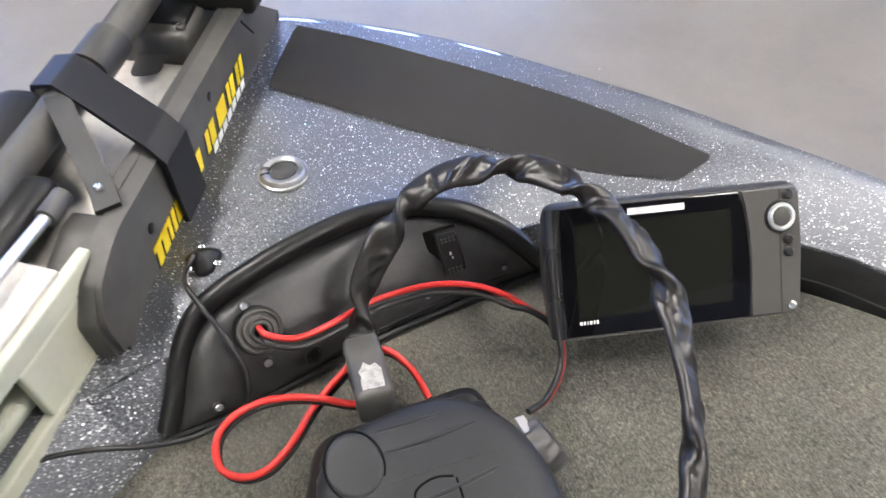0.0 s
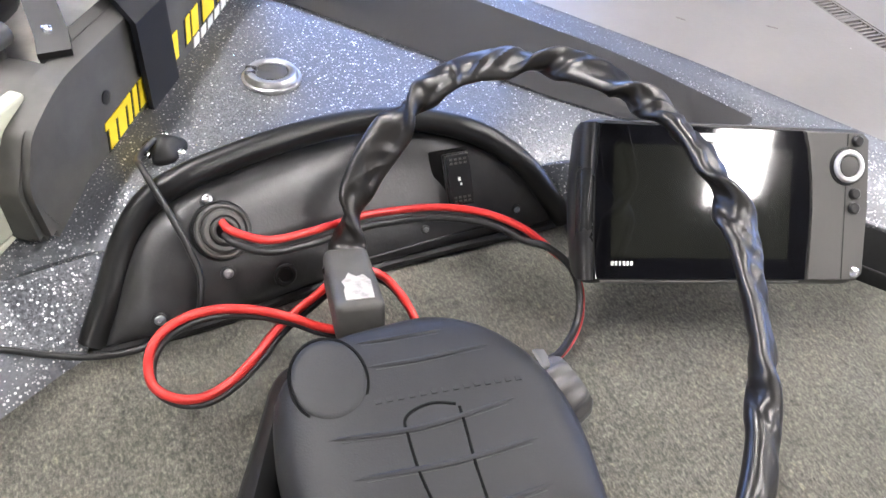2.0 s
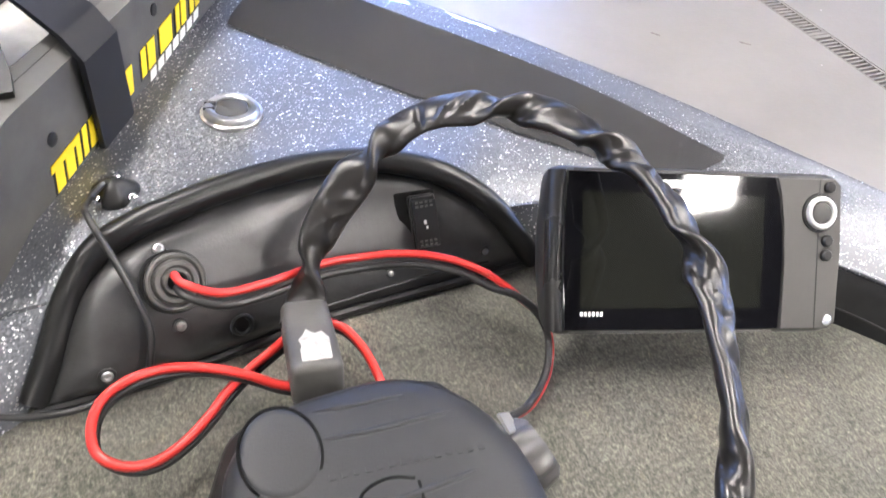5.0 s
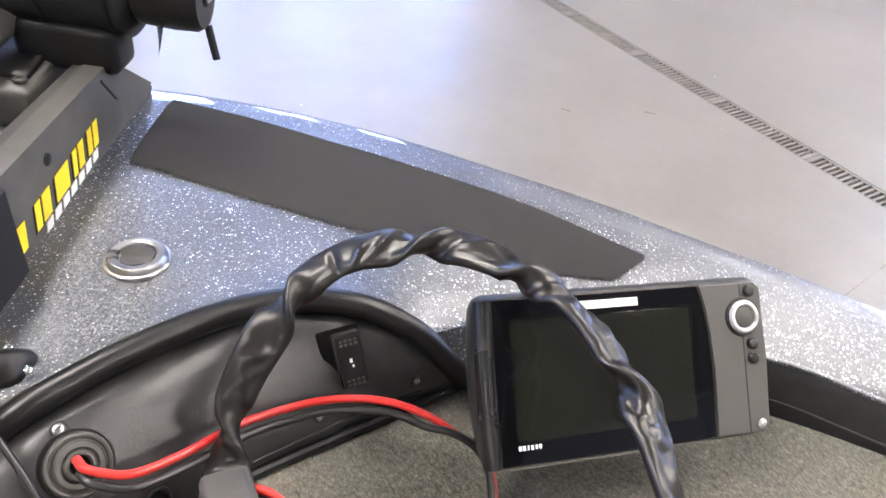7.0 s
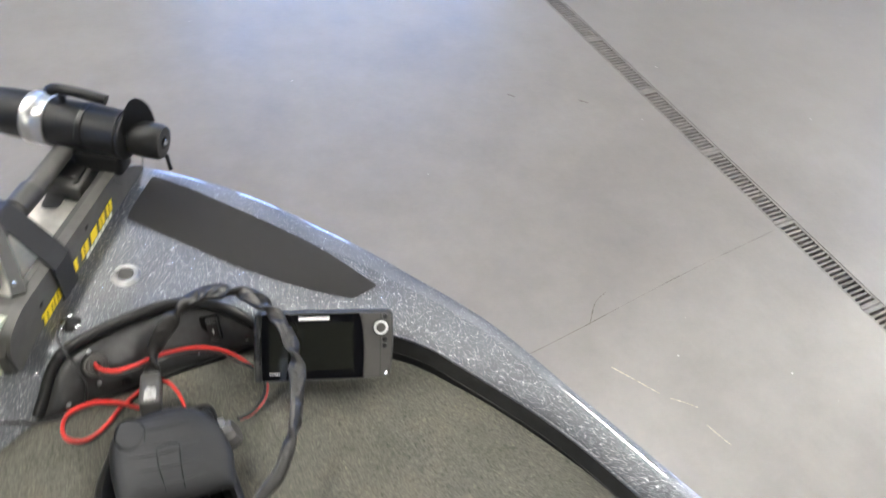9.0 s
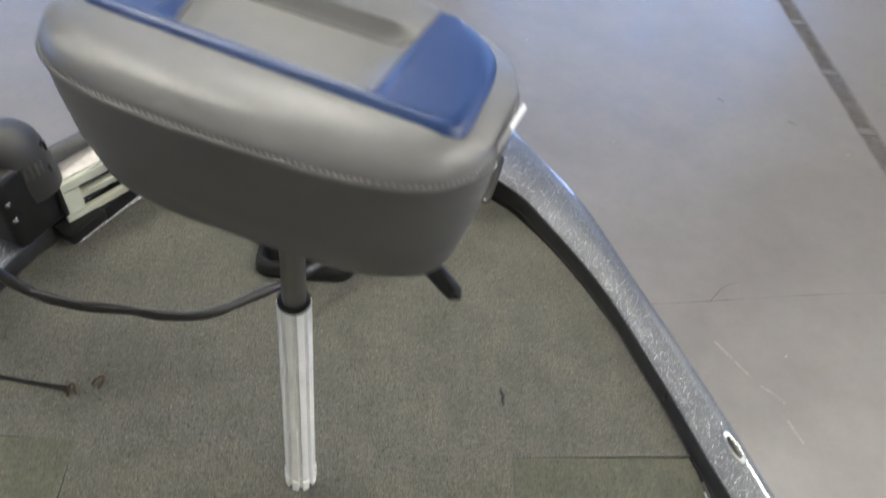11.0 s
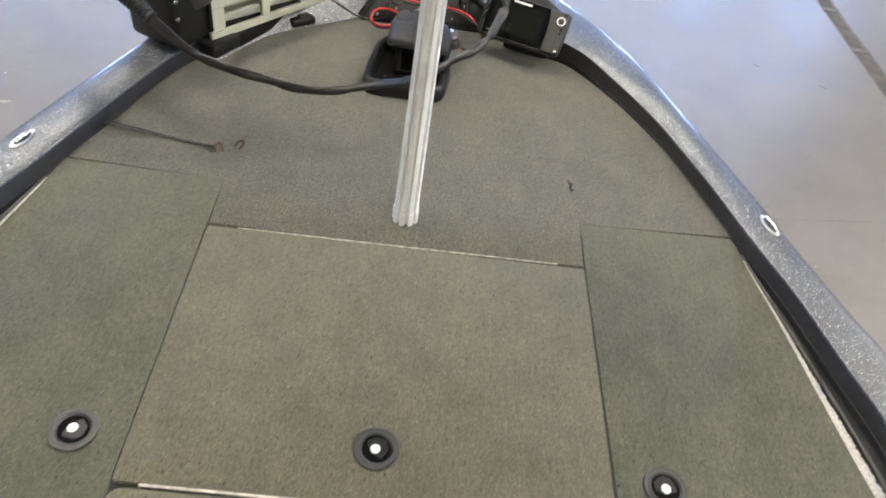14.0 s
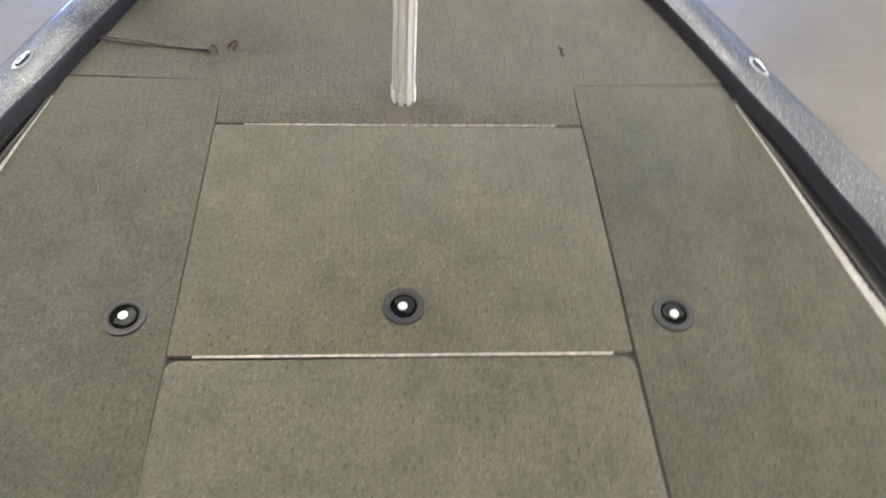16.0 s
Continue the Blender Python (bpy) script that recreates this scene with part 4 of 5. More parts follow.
# shaft from the lower unit back to the head
shaft_line = [ml(0.315, -0.092, 0.145), ml(0.24, -0.106, 0.122), ml(0.1, -0.12, 0.108), ml(-0.3, -0.13, 0.112), ml(-0.62, -0.14, 0.125)]
part("shaft", tube(shaft_line, 0.0185, 18, 6), GREY_PLASTIC, motor, "grey composite shaft")
part("shaft_collar", tube([ml(0.175, -0.1135, 0.1135), ml(0.125, -0.118, 0.1095)], 0.0225, 18, 2), DARK_GREY, motor)
# lower unit across the front end
cyl = axes(-U, Vector((0, 0, 1)), NN, ml(0.315, 0, 0.168))
part("lower_unit", lathe([(0.0001, -0.30), (0.018, -0.295), (0.034, -0.27), (0.044, -0.235), (0.047, -0.2), (0.0475, -0.145), (0.047, 0.0), (0.0485, 0.003), (0.0485, 0.008), (0.0465, 0.010), (0.0485, 0.013), (0.0485, 0.018), (0.044, 0.022), (0.03, 0.026), (0.0001, 0.026)], cyl, 40), BLACK_PLASTIC, motor, "black cylindrical motor housing")
part("metal_band", lathe([(0.047, -0.172), (0.0505, -0.17), (0.051, -0.15), (0.0498, -0.148), (0.0505, -0.146), (0.0505, -0.128), (0.047, -0.126)], cyl, 40), ALU, motor, "scuffed bare metal band")
hubp = part("propeller_hub", lathe([(0.028, 0.024), (0.034, 0.028), (0.036, 0.06), (0.035, 0.082), (0.031, 0.088), (0.012, 0.088), (0.011, 0.083), (0.0001, 0.083)], cyl, 32), BLACK_PLASTIC, motor)
part("propeller_nut", lathe([(0.0075, 0.082), (0.0075, 0.091), (0.005, 0.093), (0.0001, 0.093)], cyl, 6), CHROME, hubp)


def blade(turn, z0, sweep, reach, width, pitch0):
    """A broad swept blade from near the axis to its rounded tip."""
    rws = []
    for i in range(13):
        t = i / 12
        rad = 0.014 + (reach - 0.014) * t
        wide = width * max(0.06, 1 - t ** 3.2) ** 0.6
        pitch = radians(pitch0 - 12 * t)
        rws.append([cyl @ Matrix.Rotation(turn, 4, "Z") @ Vector((rad, q * math.cos(pitch), z0 + sweep * t * t + q * math.sin(pitch))) for q in ((k / 10 - 0.5) * wide for k in range(11))])
    b = from_grid(rws)
    bmesh.ops.solidify(b, geom=b.faces[:], thickness=0.0035)
    return b


part("propeller_blade", blade(radians(96), 0.04, -0.006, 0.084, 0.075, 30), BLACK_PLASTIC, hubp, "broad black propeller blade")
part("propeller_blade", blade(radians(276), 0.04, -0.002, 0.066, 0.075, 30), BLACK_PLASTIC, hubp, "broad black propeller blade")
part("shear_pin", tube([cyl @ Vector((0.0, -0.03, 0.088)), cyl @ Vector((0.004, -0.05, 0.093)), cyl @ Vector((0.006, -0.062, 0.096))], 0.004, 8, 4), BLACK_PLASTIC, hubp)
lever = part("lift_lever", tube([ml(0.325, -0.128, 0.232), ml(0.325, -0.112, 0.24), ml(0.325, -0.07, 0.241), ml(0.325, -0.03, 0.238), ml(0.325, -0.018, 0.236)], 0.0105, 12, 5), BLACK_PLASTIC, motor, "rounded black lever")
part("lever_post", tube([ml(0.32, -0.105, 0.205), ml(0.325, -0.105, 0.235)], 0.008, 12, 2), BLACK_PLASTIC, lever)
part("clamp_band", lathe([(0.0465, -0.066), (0.0492, -0.064), (0.0492, -0.055), (0.0465, -0.053)], cyl, 40), RUBBER, motor, "black clamp band")
part("motor_saddle", box(0.05, 0.10, 0.05, MM @ pose(0.30, 0.04, 0.112), 0.01, 3), BLACK_PLASTIC, motor)
# hold-down strap over the mount
def band(points, width_dir, width, thick):
    line = []
    for a, b in zip(points, points[1:]):
        line += [a.lerp(b, k / 6) for k in (0, 0.5, 5.5)]
    line.append(points[-1])
    rws = []
    for i, p in enumerate(line):
        t = (line[min(i + 1, len(line) - 1)] - line[max(i - 1, 0)]).normalized()
        n = t.cross(width_dir).normalized()
        rws.append([p + width_dir * width / 2 + n * thick / 2, p - width_dir * width / 2 + n * thick / 2, p - width_dir * width / 2 - n * thick / 2, p + width_dir * width / 2 - n * thick / 2])
    return from_grid(rws, closed=True, caps=True)


part("hold_down_strap", band([ml(0.1, -0.156, 0.095), ml(0.098, -0.145, 0.126), ml(0.092, -0.118, 0.134), ml(0.046, -0.014, 0.111), ml(0.04, 0.004, 0.097), ml(0.038, 0.005, 0.0)], U, 0.05, 0.005), STRAP, motor, "wide black rubber hold-down strap")
part("bracket", band([ml(0.06, -0.112, 0.128), ml(0.05, -0.104, 0.127), ml(-0.035, -0.03, 0.106), ml(-0.05, -0.02, 0.102)], (U * 0.64 + NN * 0.78).normalized(), 0.023, 0.006), BLACK_PLASTIC, motor, "black flat bracket bar")
screw(motor, ml(-0.034, -0.033, 0.111), (0, 0, 1), 0.004)
part("latch_block", box(0.17, 0.055, 0.08, MM @ pose(-0.01, 0.15, 0.09, 0, 0, 4), 0.02, 3), BLACK_PLASTIC, motor, "black latch housing")
part("latch_block", box(0.11, 0.04, 0.045, MM @ pose(-0.075, 0.1, 0.088, 0, 0, -4), 0.014, 3), BLACK_PLASTIC, motor)
part("rod_knob", tube([ml(-0.045, -0.062, 0.108), ml(-0.075, -0.062, 0.11)], 0.0095, 14, 2), GREY_PLASTIC, motor)
part("pull_rod", tube([ml(-0.07, -0.062, 0.11), ml(-0.15, -0.068, 0.114), ml(-0.27, -0.075, 0.118)], 0.0055, 12, 3), ALU, motor, "bare metal pull rod")

# cream mount moulding running back to the gunwale
A, B = ml(-0.09, -0.026, 0.0), ml(-0.637, -0.09, 0.0)
cu = (B - A).normalized()
CL = (B - A).length
CM = axes(cu, Vector((0, 0, 1)), cu.cross(Vector((0, 0, 1))), A)
inn = -1 if (CM @ Vector((0, 0, 1)) - A).dot(NN) > 0 else 1
H0, H1 = -0.014, 0.096
WINDOWS = [(0.115, 0.225), (0.25, 0.36), (0.385, 0.505)]


def cream_bar(name, x0, x1, z0, z1, d=0.006):
    """One rail, post or bar of the slotted side wall."""
    return part(name, box(x1 - x0, z1 - z0, 2 * d, CM @ pose((x0 + x1) / 2, (z0 + z1) / 2, 0), 0.0025), CREAM, motor, "cream slotted mount moulding" if name == "cream_rail" else "", smooth=False)


cream_bar("cream_rail", 0, CL, H0, H0 + 0.02)
cream_bar("cream_rail", 0, CL, H1 - 0.024, H1)
xs = [0.0] + [v for w in WINDOWS for v in w] + [CL]
for x0, x1 in zip(xs[::2], xs[1::2]):
    cream_bar("cream_post", x0, x1, H0 + 0.0195, H1 - 0.0235, 0.0058)
for x0, x1 in WINDOWS:
    cream_bar("cream_crossbar", x0 + 0.01, x1, 0.038, 0.047, 0.004)
# The top is paler than the cream walls.
part("cream_top", box(CL - 0.03, 0.006, 0.086, CM @ pose(CL / 2 + 0.015, H1 + 0.002, inn * 0.046), 0.002), RAMP_PALE, motor, "pale top surface", smooth=False)
for x0, x1 in WINDOWS:
    for zz, rr in ((0.022, 0.012), (0.058, 0.008)):
        part("inner_rib", tube([CM @ Vector((x0 - 0.01, zz - 0.006, inn * 0.024)), CM @ Vector((x1, zz + 0.004, inn * 0.022))], rr, 10, 2), CREAM, motor)
part("cream_back", box(CL, H1 - H0, 0.006, CM @ pose(CL / 2, (H1 + H0) / 2, inn * 0.074), 0.002), CREAM, motor, smooth=False)
screw(motor, CM @ Vector((0.045, 0.03, -inn * 0.0065)), NN, 0.005)
part("pull_cord", tube([ml(-0.25, -0.09, 0.098), ml(-0.33, -0.06, 0.115), ml(-0.40, -0.10, 0.1), ml(-0.47, -0.08, 0.112), ml(-0.52, -0.14, 0.12)], 0.002, 6, 8), WIRE_BLACK, motor)
part("mount_foot", box(0.10, 0.06, 0.035, MM @ pose(-0.615, 0.085, -0.028, 0, 0, 4), 0.008), BLACK_PLASTIC, motor)
part("mount_sill", box(0.40, 0.05, 0.04, MM @ pose(-0.37, 0.103, -0.034, 0, 0, 4), 0.006), BLACK_PLASTIC, motor, "black sill under the mount")

# motor head and bracket at the stowed end
part("bracket_rib", box(0.012, 0.02, 0.15, MM @ pose(-0.638, 0.088, 0.09, 0, 0, 8), 0.004), BLACK_PLASTIC, motor)
head = part("head_housing", box(0.13, 0.16, 0.20, MM @ pose(-0.70, 0.16, 0.10, 0, 0, 8), 0.02, 3), BLACK_PLASTIC, motor, "black motor head bracket")
for k in range(6):
    part("cooling_fin", box(0.004, 0.04, 0.022, MM @ pose(-0.67 + k * 0.009, 0.11, 0.2, 0, 0, 8), 0.001), BLACK_PLASTIC, head)
DOME = Vector((-0.605, 0.57, 0.25))
dome = part("motor_head", lathe([(0.0001, 0.062), (0.026, 0.058), (0.045, 0.046), (0.057, 0.026), (0.061, 0.0), (0.06, -0.06), (0.055, -0.10), (0.0001, -0.105)], axes((0.94, 0.3, 0.16), (-0.3, 0.95, 0), (-0.15, -0.05, 0.985), DOME), 30), DARK_GREY, motor, "dark grey rounded motor head")
for k in range(5):
    spot = Vector((0.72, -0.62, -0.05)) + Vector((0.65, 0.75, 0)) * (k - 2) * 0.2
    pts = [DOME + Vector((0, 0, 0.004 - 0.03 * (v + 0.5))) + Vector((spot.x, spot.y, 0)).normalized() * 0.0615 for v in (-0.35, 0.2, 0.7)]
    part("vent_slat", tube(pts, 0.0028, 8, 4), GREY_PLASTIC, dome, "grey vent slat")
boot_a, boot_b = Vector((-0.745, 0.415, 0.30)), Vector((-0.597, 0.326, 0.233))
part("cable_boot", tube([boot_a + Vector((-0.09, 0.09, 0.05)), boot_a + Vector((-0.045, 0.035, 0.02)), boot_a, boot_a.lerp(boot_b, 0.5), boot_b], 0.02, 16, 26, lambda u, a: (2.2 - 1.45 * u) * (1 + (0.08 * math.sin(u * 230) if u > 0.6 else 0))), BLACK_PLASTIC, motor, "ribbed black strain relief")
for zz in (0.0, 0.045):
    screw(motor, ml(-0.74, -0.076, 0.09 + zz), NN, 0.006)

# transducer fitting with its thin cable
td = thing("cable_clamp", (-0.105, 1.03, 0.06), "small black cable fitting with chrome screws", "cable clamp")
CLAMP = (-0.107, 0.999)
tz = drop(*CLAMP)
part("body", from_grid([[Vector((CLAMP[0] + 0.0155 * f * math.cos(2 * math.pi * k / 28) * (1 + 0.26 * math.cos(6 * math.pi * k / 28 - 0.9)), CLAMP[1] + 0.017 * f * math.sin(2 * math.pi * k / 28), tz + h)) for k in range(28)] for f, h in ((1.0, -0.006), (1.0, 0.003), (0.94, 0.006), (0.78, 0.008), (0.6, 0.0115), (0.4, 0.0138), (0.2, 0.015), (0.02, 0.0154))], closed=True, caps=True), BLACK_PLASTIC, td)
for x, y in ((-0.104, 1.012), (-0.121, 0.991), (-0.095, 0.985)):
    screw(td, (x, y, drop(x, y) + 0.0068), (0.1, -0.35, 1), 0.0034)

# ---------- fish finder ----------
fx = Vector((0.953, -0.301, -0.012)).normalized()
fz = Vector((-0.207, -0.696, 0.683)).normalized()
fy = fz.cross(fx).normalized()
fx = fy.cross(fz).normalized()
FM = axes(fx, fy, fz, Vector((0.2879, 0.7778, 0.111)))
ff = thing("fish_finder", (0.3, 0.83, 0.0), "dark grey fish finder with blank screen on tilted mount", "fish finder")
W, Hh = 0.2474, 0.127
FINDER_OUT = rounded([(-W / 2 + 0.004, -Hh / 2), (W / 2 - 0.004, -Hh / 2), (W / 2 + 0.001, 0.0), (W / 2, Hh / 2), (-W / 2 + 0.003, Hh / 2), (-W / 2 - 0.003, 0.0)], [0.012, 0.014, 0.05, 0.014, 0.012, 0.05], 7)


def finder_loop(inset, z):
    return [FM @ Vector((x * (1 - inset / (W / 2)), y * (1 - inset / (Hh / 2)), z)) for x, y in FINDER_OUT]


part("housing", from_grid([finder_loop(0.008, -0.036), finder_loop(0.002, -0.031), finder_loop(0.0, -0.022), finder_loop(0.0, -0.0115), finder_loop(0.0012, -0.0066), finder_loop(0.004, -0.0026), finder_loop(0.008, -0.0008), finder_loop(0.02, -0.0006)], closed=True, caps=True), FINDER_GREY, ff, "dark grey plastic housing")
part("rear_housing", box(W - 0.05, Hh - 0.034, 0.03, FM @ pose(0.002, 0, -0.048), 0.01, 3), FINDER_BLACK, ff)
# black half-round bar down the left edge
bar = []
for k in range(13):
    a = math.pi * k / 12
    bar.append([FM @ Vector((-0.1165 - 0.0016 * (1 - (2 * m / 10 - 1) ** 2) - 0.0068 * math.cos(a), (2 * m / 10 - 1) * 0.0595, -0.0055 + 0.0085 * math.sin(a))) for m in range(11)])
part("left_bezel", from_grid(bar), FINDER_BLACK, ff, "glossy black rounded side bezel")
GLASS_TOP, GLASS_LOW = 0.0592, 0.0665
right_side = [(GLASS_LOW, -0.059), (0.0676, -0.03), (0.068, -0.005), (0.0665, 0.022), (0.0632, 0.045), (GLASS_TOP, 0.059)]
glass = [(-0.1095, -0.059)] + right_side + [(-0.1095, 0.059), (-0.1112, 0.02), (-0.1112, -0.02)]
part("screen_glass", prism(glass, -0.001, 0.0008, FM, 0.0005), SCREEN_GLASS, ff, "glossy black screen glass", smooth=False)
part("display", prism([(-0.098, -0.0425), (0.0505, -0.0425), (0.0505, 0.044), (-0.098, 0.044)], 0.0008, 0.0011, FM), LCD, ff, "unlit dark display", smooth=False)
part("brand_bar", box(0.054, 0.0062, 0.0004, FM @ pose(-0.0204, 0.0513, 0.0011)), WHITE_MARK, ff, smooth=False)
for k, w in enumerate((0.0024, 0.002, 0.0014, 0.0022, 0.0016, 0.002)):
    part("model_mark", box(w, 0.0032, 0.0004, FM @ pose(-0.0965 + k * 0.0031, -0.0468, 0.0011)), WHITE_MARK, ff, smooth=False)
kp = part("keypad", prism([(x + 0.0022, y) for x, y in right_side] + [(0.112, 0.0592), (0.1175, 0.054), (0.1188, 0.0), (0.1172, -0.054), (0.111, -0.0592)], -0.001, 0.0012, FM, 0.0008), KEYPAD_GREY, ff, "warm grey keypad strip", smooth=False)
part("keypad_groove", box(0.0008, 0.117, 0.0006, FM @ pose(0.0985, 0.0, 0.0012)), BLACK_PLASTIC, kp, smooth=False)
for y0, tilt in ((-0.0608, 0.0), (0.0606, 0.0)):
    part("rim_strip", box(0.168, 0.0016, 0.0016, FM @ pose(-0.022, y0, 0.0), 0.0005), KEYPAD_GREY, ff)
knob = part("dial", lathe([(0.0132, 0.0008), (0.0132, 0.0038), (0.0122, 0.0056), (0.0106, 0.0060), (0.0094, 0.0052), (0.0088, 0.003), (0.0001, 0.003)], FM @ pose(0.099, 0.0324, 0), 40), SILVER, ff, "silver ring dial")
part("dial_skirt", lathe([(0.0158, 0.0008), (0.0152, 0.0024), (0.0134, 0.0028)], FM @ pose(0.099, 0.0324, 0), 36), BLACK_PLASTIC, knob)
part("dial_centre", lathe([(0.0088, 0.0026), (0.0084, 0.0046), (0.006, 0.0054), (0.0001, 0.0056)], FM @ pose(0.099, 0.0324, 0), 28), KEYPAD_GREY, knob)
for bx, by in ((0.1066, 0.0525), (0.1062, 0.0105), (0.106, -0.001)):
    part("button", lathe([(0.0048, 0.001), (0.0046, 0.0034), (0.0034, 0.0046), (0.0001, 0.0049)], FM @ pose(bx, by, 0), 18), BLACK_PLASTIC, ff)
part("button", lathe([(0.0045, 0.001), (0.0043, 0.0034), (0.003, 0.0042), (0.0001, 0.0044)], FM @ pose(0.1085, -0.0525, 0), 18), CHROME, ff, "chrome round cover")
# tilting mount under it
fb = Vector((0.322, 0.838, 0))
part("mount_base", prism(rounded([(-0.07, -0.035), (0.07, -0.035), (0.07, 0.04), (-0.07, 0.04)], 0.018), 0.0, 0.018, pose(fb.x, fb.y, 0, 0, 0, -17.5), 0.006), BLACK_PLASTIC, ff, "black mounting foot")
for sx in (-1, 1):
    part("mount_arm", box(0.008, 0.03, 0.075, pose(fb.x, fb.y, 0.045, 0, 0, -17.5) @ pose(sx * 0.06, 0.012, 0.0, -10), 0.003), BLACK_PLASTIC, ff)

# ---------- foot pedal ----------
fp = thing("foot_pedal", (-0.02, 0.65, 0.0), "black trolling motor foot pedal on the carpet", "foot pedal")
tray_out = rounded([(-0.148, 0.488), (0.075, 0.482), (0.09, 0.60), (0.085, 0.79), (-0.07, 0.80), (-0.125, 0.70)], [0.045, 0.045, 0.02, 0.02, 0.02, 0.02], 7)
cx = sum(p[0] for p in tray_out) / len(tray_out)
cy = sum(p[1] for p in tray_out) / len(tray_out)


def tray_loop(inset, z):
    out = []
    for x, y in tray_out:
        d = Vector((x - cx, y - cy))
        d -= d.normalized() * inset
        out.append(Vector((cx + d.x, cy + d.y, z)))
    return out


part("base_tray", from_grid([tray_loop(0.002, 0.0), tray_loop(0.0, 0.004), tray_loop(0.002, 0.03), tray_loop(0.007, 0.038), tray_loop(0.014, 0.041), tray_loop(0.022, 0.038), tray_loop(0.027, 0.03), tray_loop(0.032, 0.01)], closed=True, caps=True), BLACK_PLASTIC, fp, "hollow black plastic base tray")
# Black sheet paints the shade inside the hollow tray; arms and shaft match it.
part("tray_floor_shade", prism([(v.x, v.y) for v in tray_loop(0.033, 0.0)], 0.0104, 0.0112), GROOVE_SHADE, fp)
for x in (-0.056, 0.03):
    part("pivot_arm", box(0.016, 0.1, 0.024, pose(x, 0.625, 0.042, 30, 0, 0), 0.005), GROOVE_SHADE, fp)
part("pivot_shaft", tube([Vector((-0.068, 0.585, 0.022)), Vector((0.045, 0.583, 0.022))], 0.007, 12), GROOVE_SHADE, fp)
screw(fp, (-0.085, 0.565, 0.0125), (0, 0, 1), 0.004, material=POST_GREY)
part("housing", box(0.16, 0.068, 0.06, pose(-0.003, 0.725, 0.042, 4), 0.014, 3), BLACK_PLASTIC, fp)
pad_out = rounded([(-0.09, 0.615), (0.078, 0.60), (0.09, 0.66), (0.085, 0.705), (0.06, 0.744), (0.025, 0.763), (-0.045, 0.764), (-0.082, 0.744), (-0.093, 0.70)], [0.01, 0.01, 0.03, 0.03, 0.03, 0.03, 0.03, 0.03, 0.03])
pm = Matrix.Translation((0, 0.70, 0.104)) @ pose(0, 0, 0, 5) @ Matrix.Translation((0, -0.70, -0.104))
pcx, pcy = 0.0, 0.695


def skirt(y, z):
    """The pad's skirt lifts at the heel, so that the pedal is open underneath."""
    return z + max(0.0, min(1.0, (0.672 - y) / 0.045)) * 0.95 * max(0.0, 0.084 - z)


pad_bm = from_grid([[pm @ Vector((pcx + (x - pcx) * f, pcy + (y - pcy) * f, skirt(y, z))) for x, y in pad_out] for f, z in ((0.97, 0.045), (1.0, 0.06), (1.0, 0.076), (0.985, 0.087), (0.945, 0.095), (0.88, 0.1), (0.75, 0.1035), (0.55, 0.1055), (0.3, 0.1065), (0.05, 0.107))], closed=True, caps=True)
pad_tree = BVHTree.FromBMesh(pad_bm)


def pad_z(x, y, lift=0.0):
    """A place on the pad's domed top."""
    hit = pad_tree.ray_cast(Vector((x, y, 1)), Vector((0, 0, -1)))
    return Vector((x, y, (hit[0].z if hit[0] else 0.1) + lift))


padp = part("foot_pad", pad_bm, PAD_BLUE_BLACK, fp, "ridged black rubber foot pad")
RIDGES = [((-0.031, 0.748), (-0.004, 0.744), (0.027, 0.741)), ((-0.03, 0.729), (0.006, 0.724), (0.052, 0.722)), ((-0.066, 0.694), (-0.011, 0.683), (0.053, 0.683)), ((-0.06, 0.668), (-0.004, 0.659), (0.054, 0.656)), ((-0.058, 0.640), (-0.004, 0.632), (0.05, 0.630))]
for pts in RIDGES:
    line = smooth_line([(x, y, 0) for x, y in pts], 6)
    part("ridge", tube([pad_z(p.x, p.y, -0.0009) for p in line], 0.0021, 8, smooth=False, shape=lambda u, a: 0.35 + 0.65 * math.sin(math.pi * min(1.0, max(0.0, u))) ** 0.4), PAD_BLUE_BLACK, padp)
    part("ridge_edge", tube([pad_z(p.x, p.y - 0.0026, -0.0006) for p in line[1:-1]], 0.0008, 6, smooth=False), LINER, padp)
bm_at = Matrix.Translation(pad_z(-0.052, 0.729)) @ pose(0, 0, 0, 6, -5, 0) @ Matrix.Diagonal((0.92, 1.12, 1.0, 1.0))
part("round_button", lathe([(0.0232, -0.012), (0.0232, 0.0008), (0.0222, 0.0018), (0.0195, 0.0022), (0.0001, 0.0022)], bm_at, 36), PAD_BLUE_BLACK, padp, "round black push button")
part("button_gap", lathe([(0.0252, -0.008), (0.0252, 0.0006), (0.0236, 0.0007), (0.0234, -0.006)], bm_at, 36), GROOVE_SHADE, padp)
for k in range(14):
    part("raised_mark", box(0.0036, 0.003, 0.0008, Matrix.Translation(pad_z(-0.030 + k * 0.0066, 0.7055 - 0.00085 * k, 0.0002)) @ pose(0, 0, 0, 0, 0, -6)), PAD_BLUE_BLACK, padp)
for pts in (((0.012, 0.690), (0.0, 0.6945), (-0.012, 0.694), (-0.0195, 0.690), (-0.021, 0.681), (-0.0225, 0.662), (-0.0215, 0.642), (-0.021, 0.625)), ((0.0135, 0.688), (0.012, 0.676), (0.0085, 0.653), (0.007, 0.632), (0.006, 0.62))):
    part("groove", tube([pad_z(x, y, -0.0006) for x, y in pts], 0.0012, 6, 6), GROOVE_SHADE, padp, "black moulded groove")
dial_m = pose(0.092, 0.692, 0.074, 0, 66, 8)
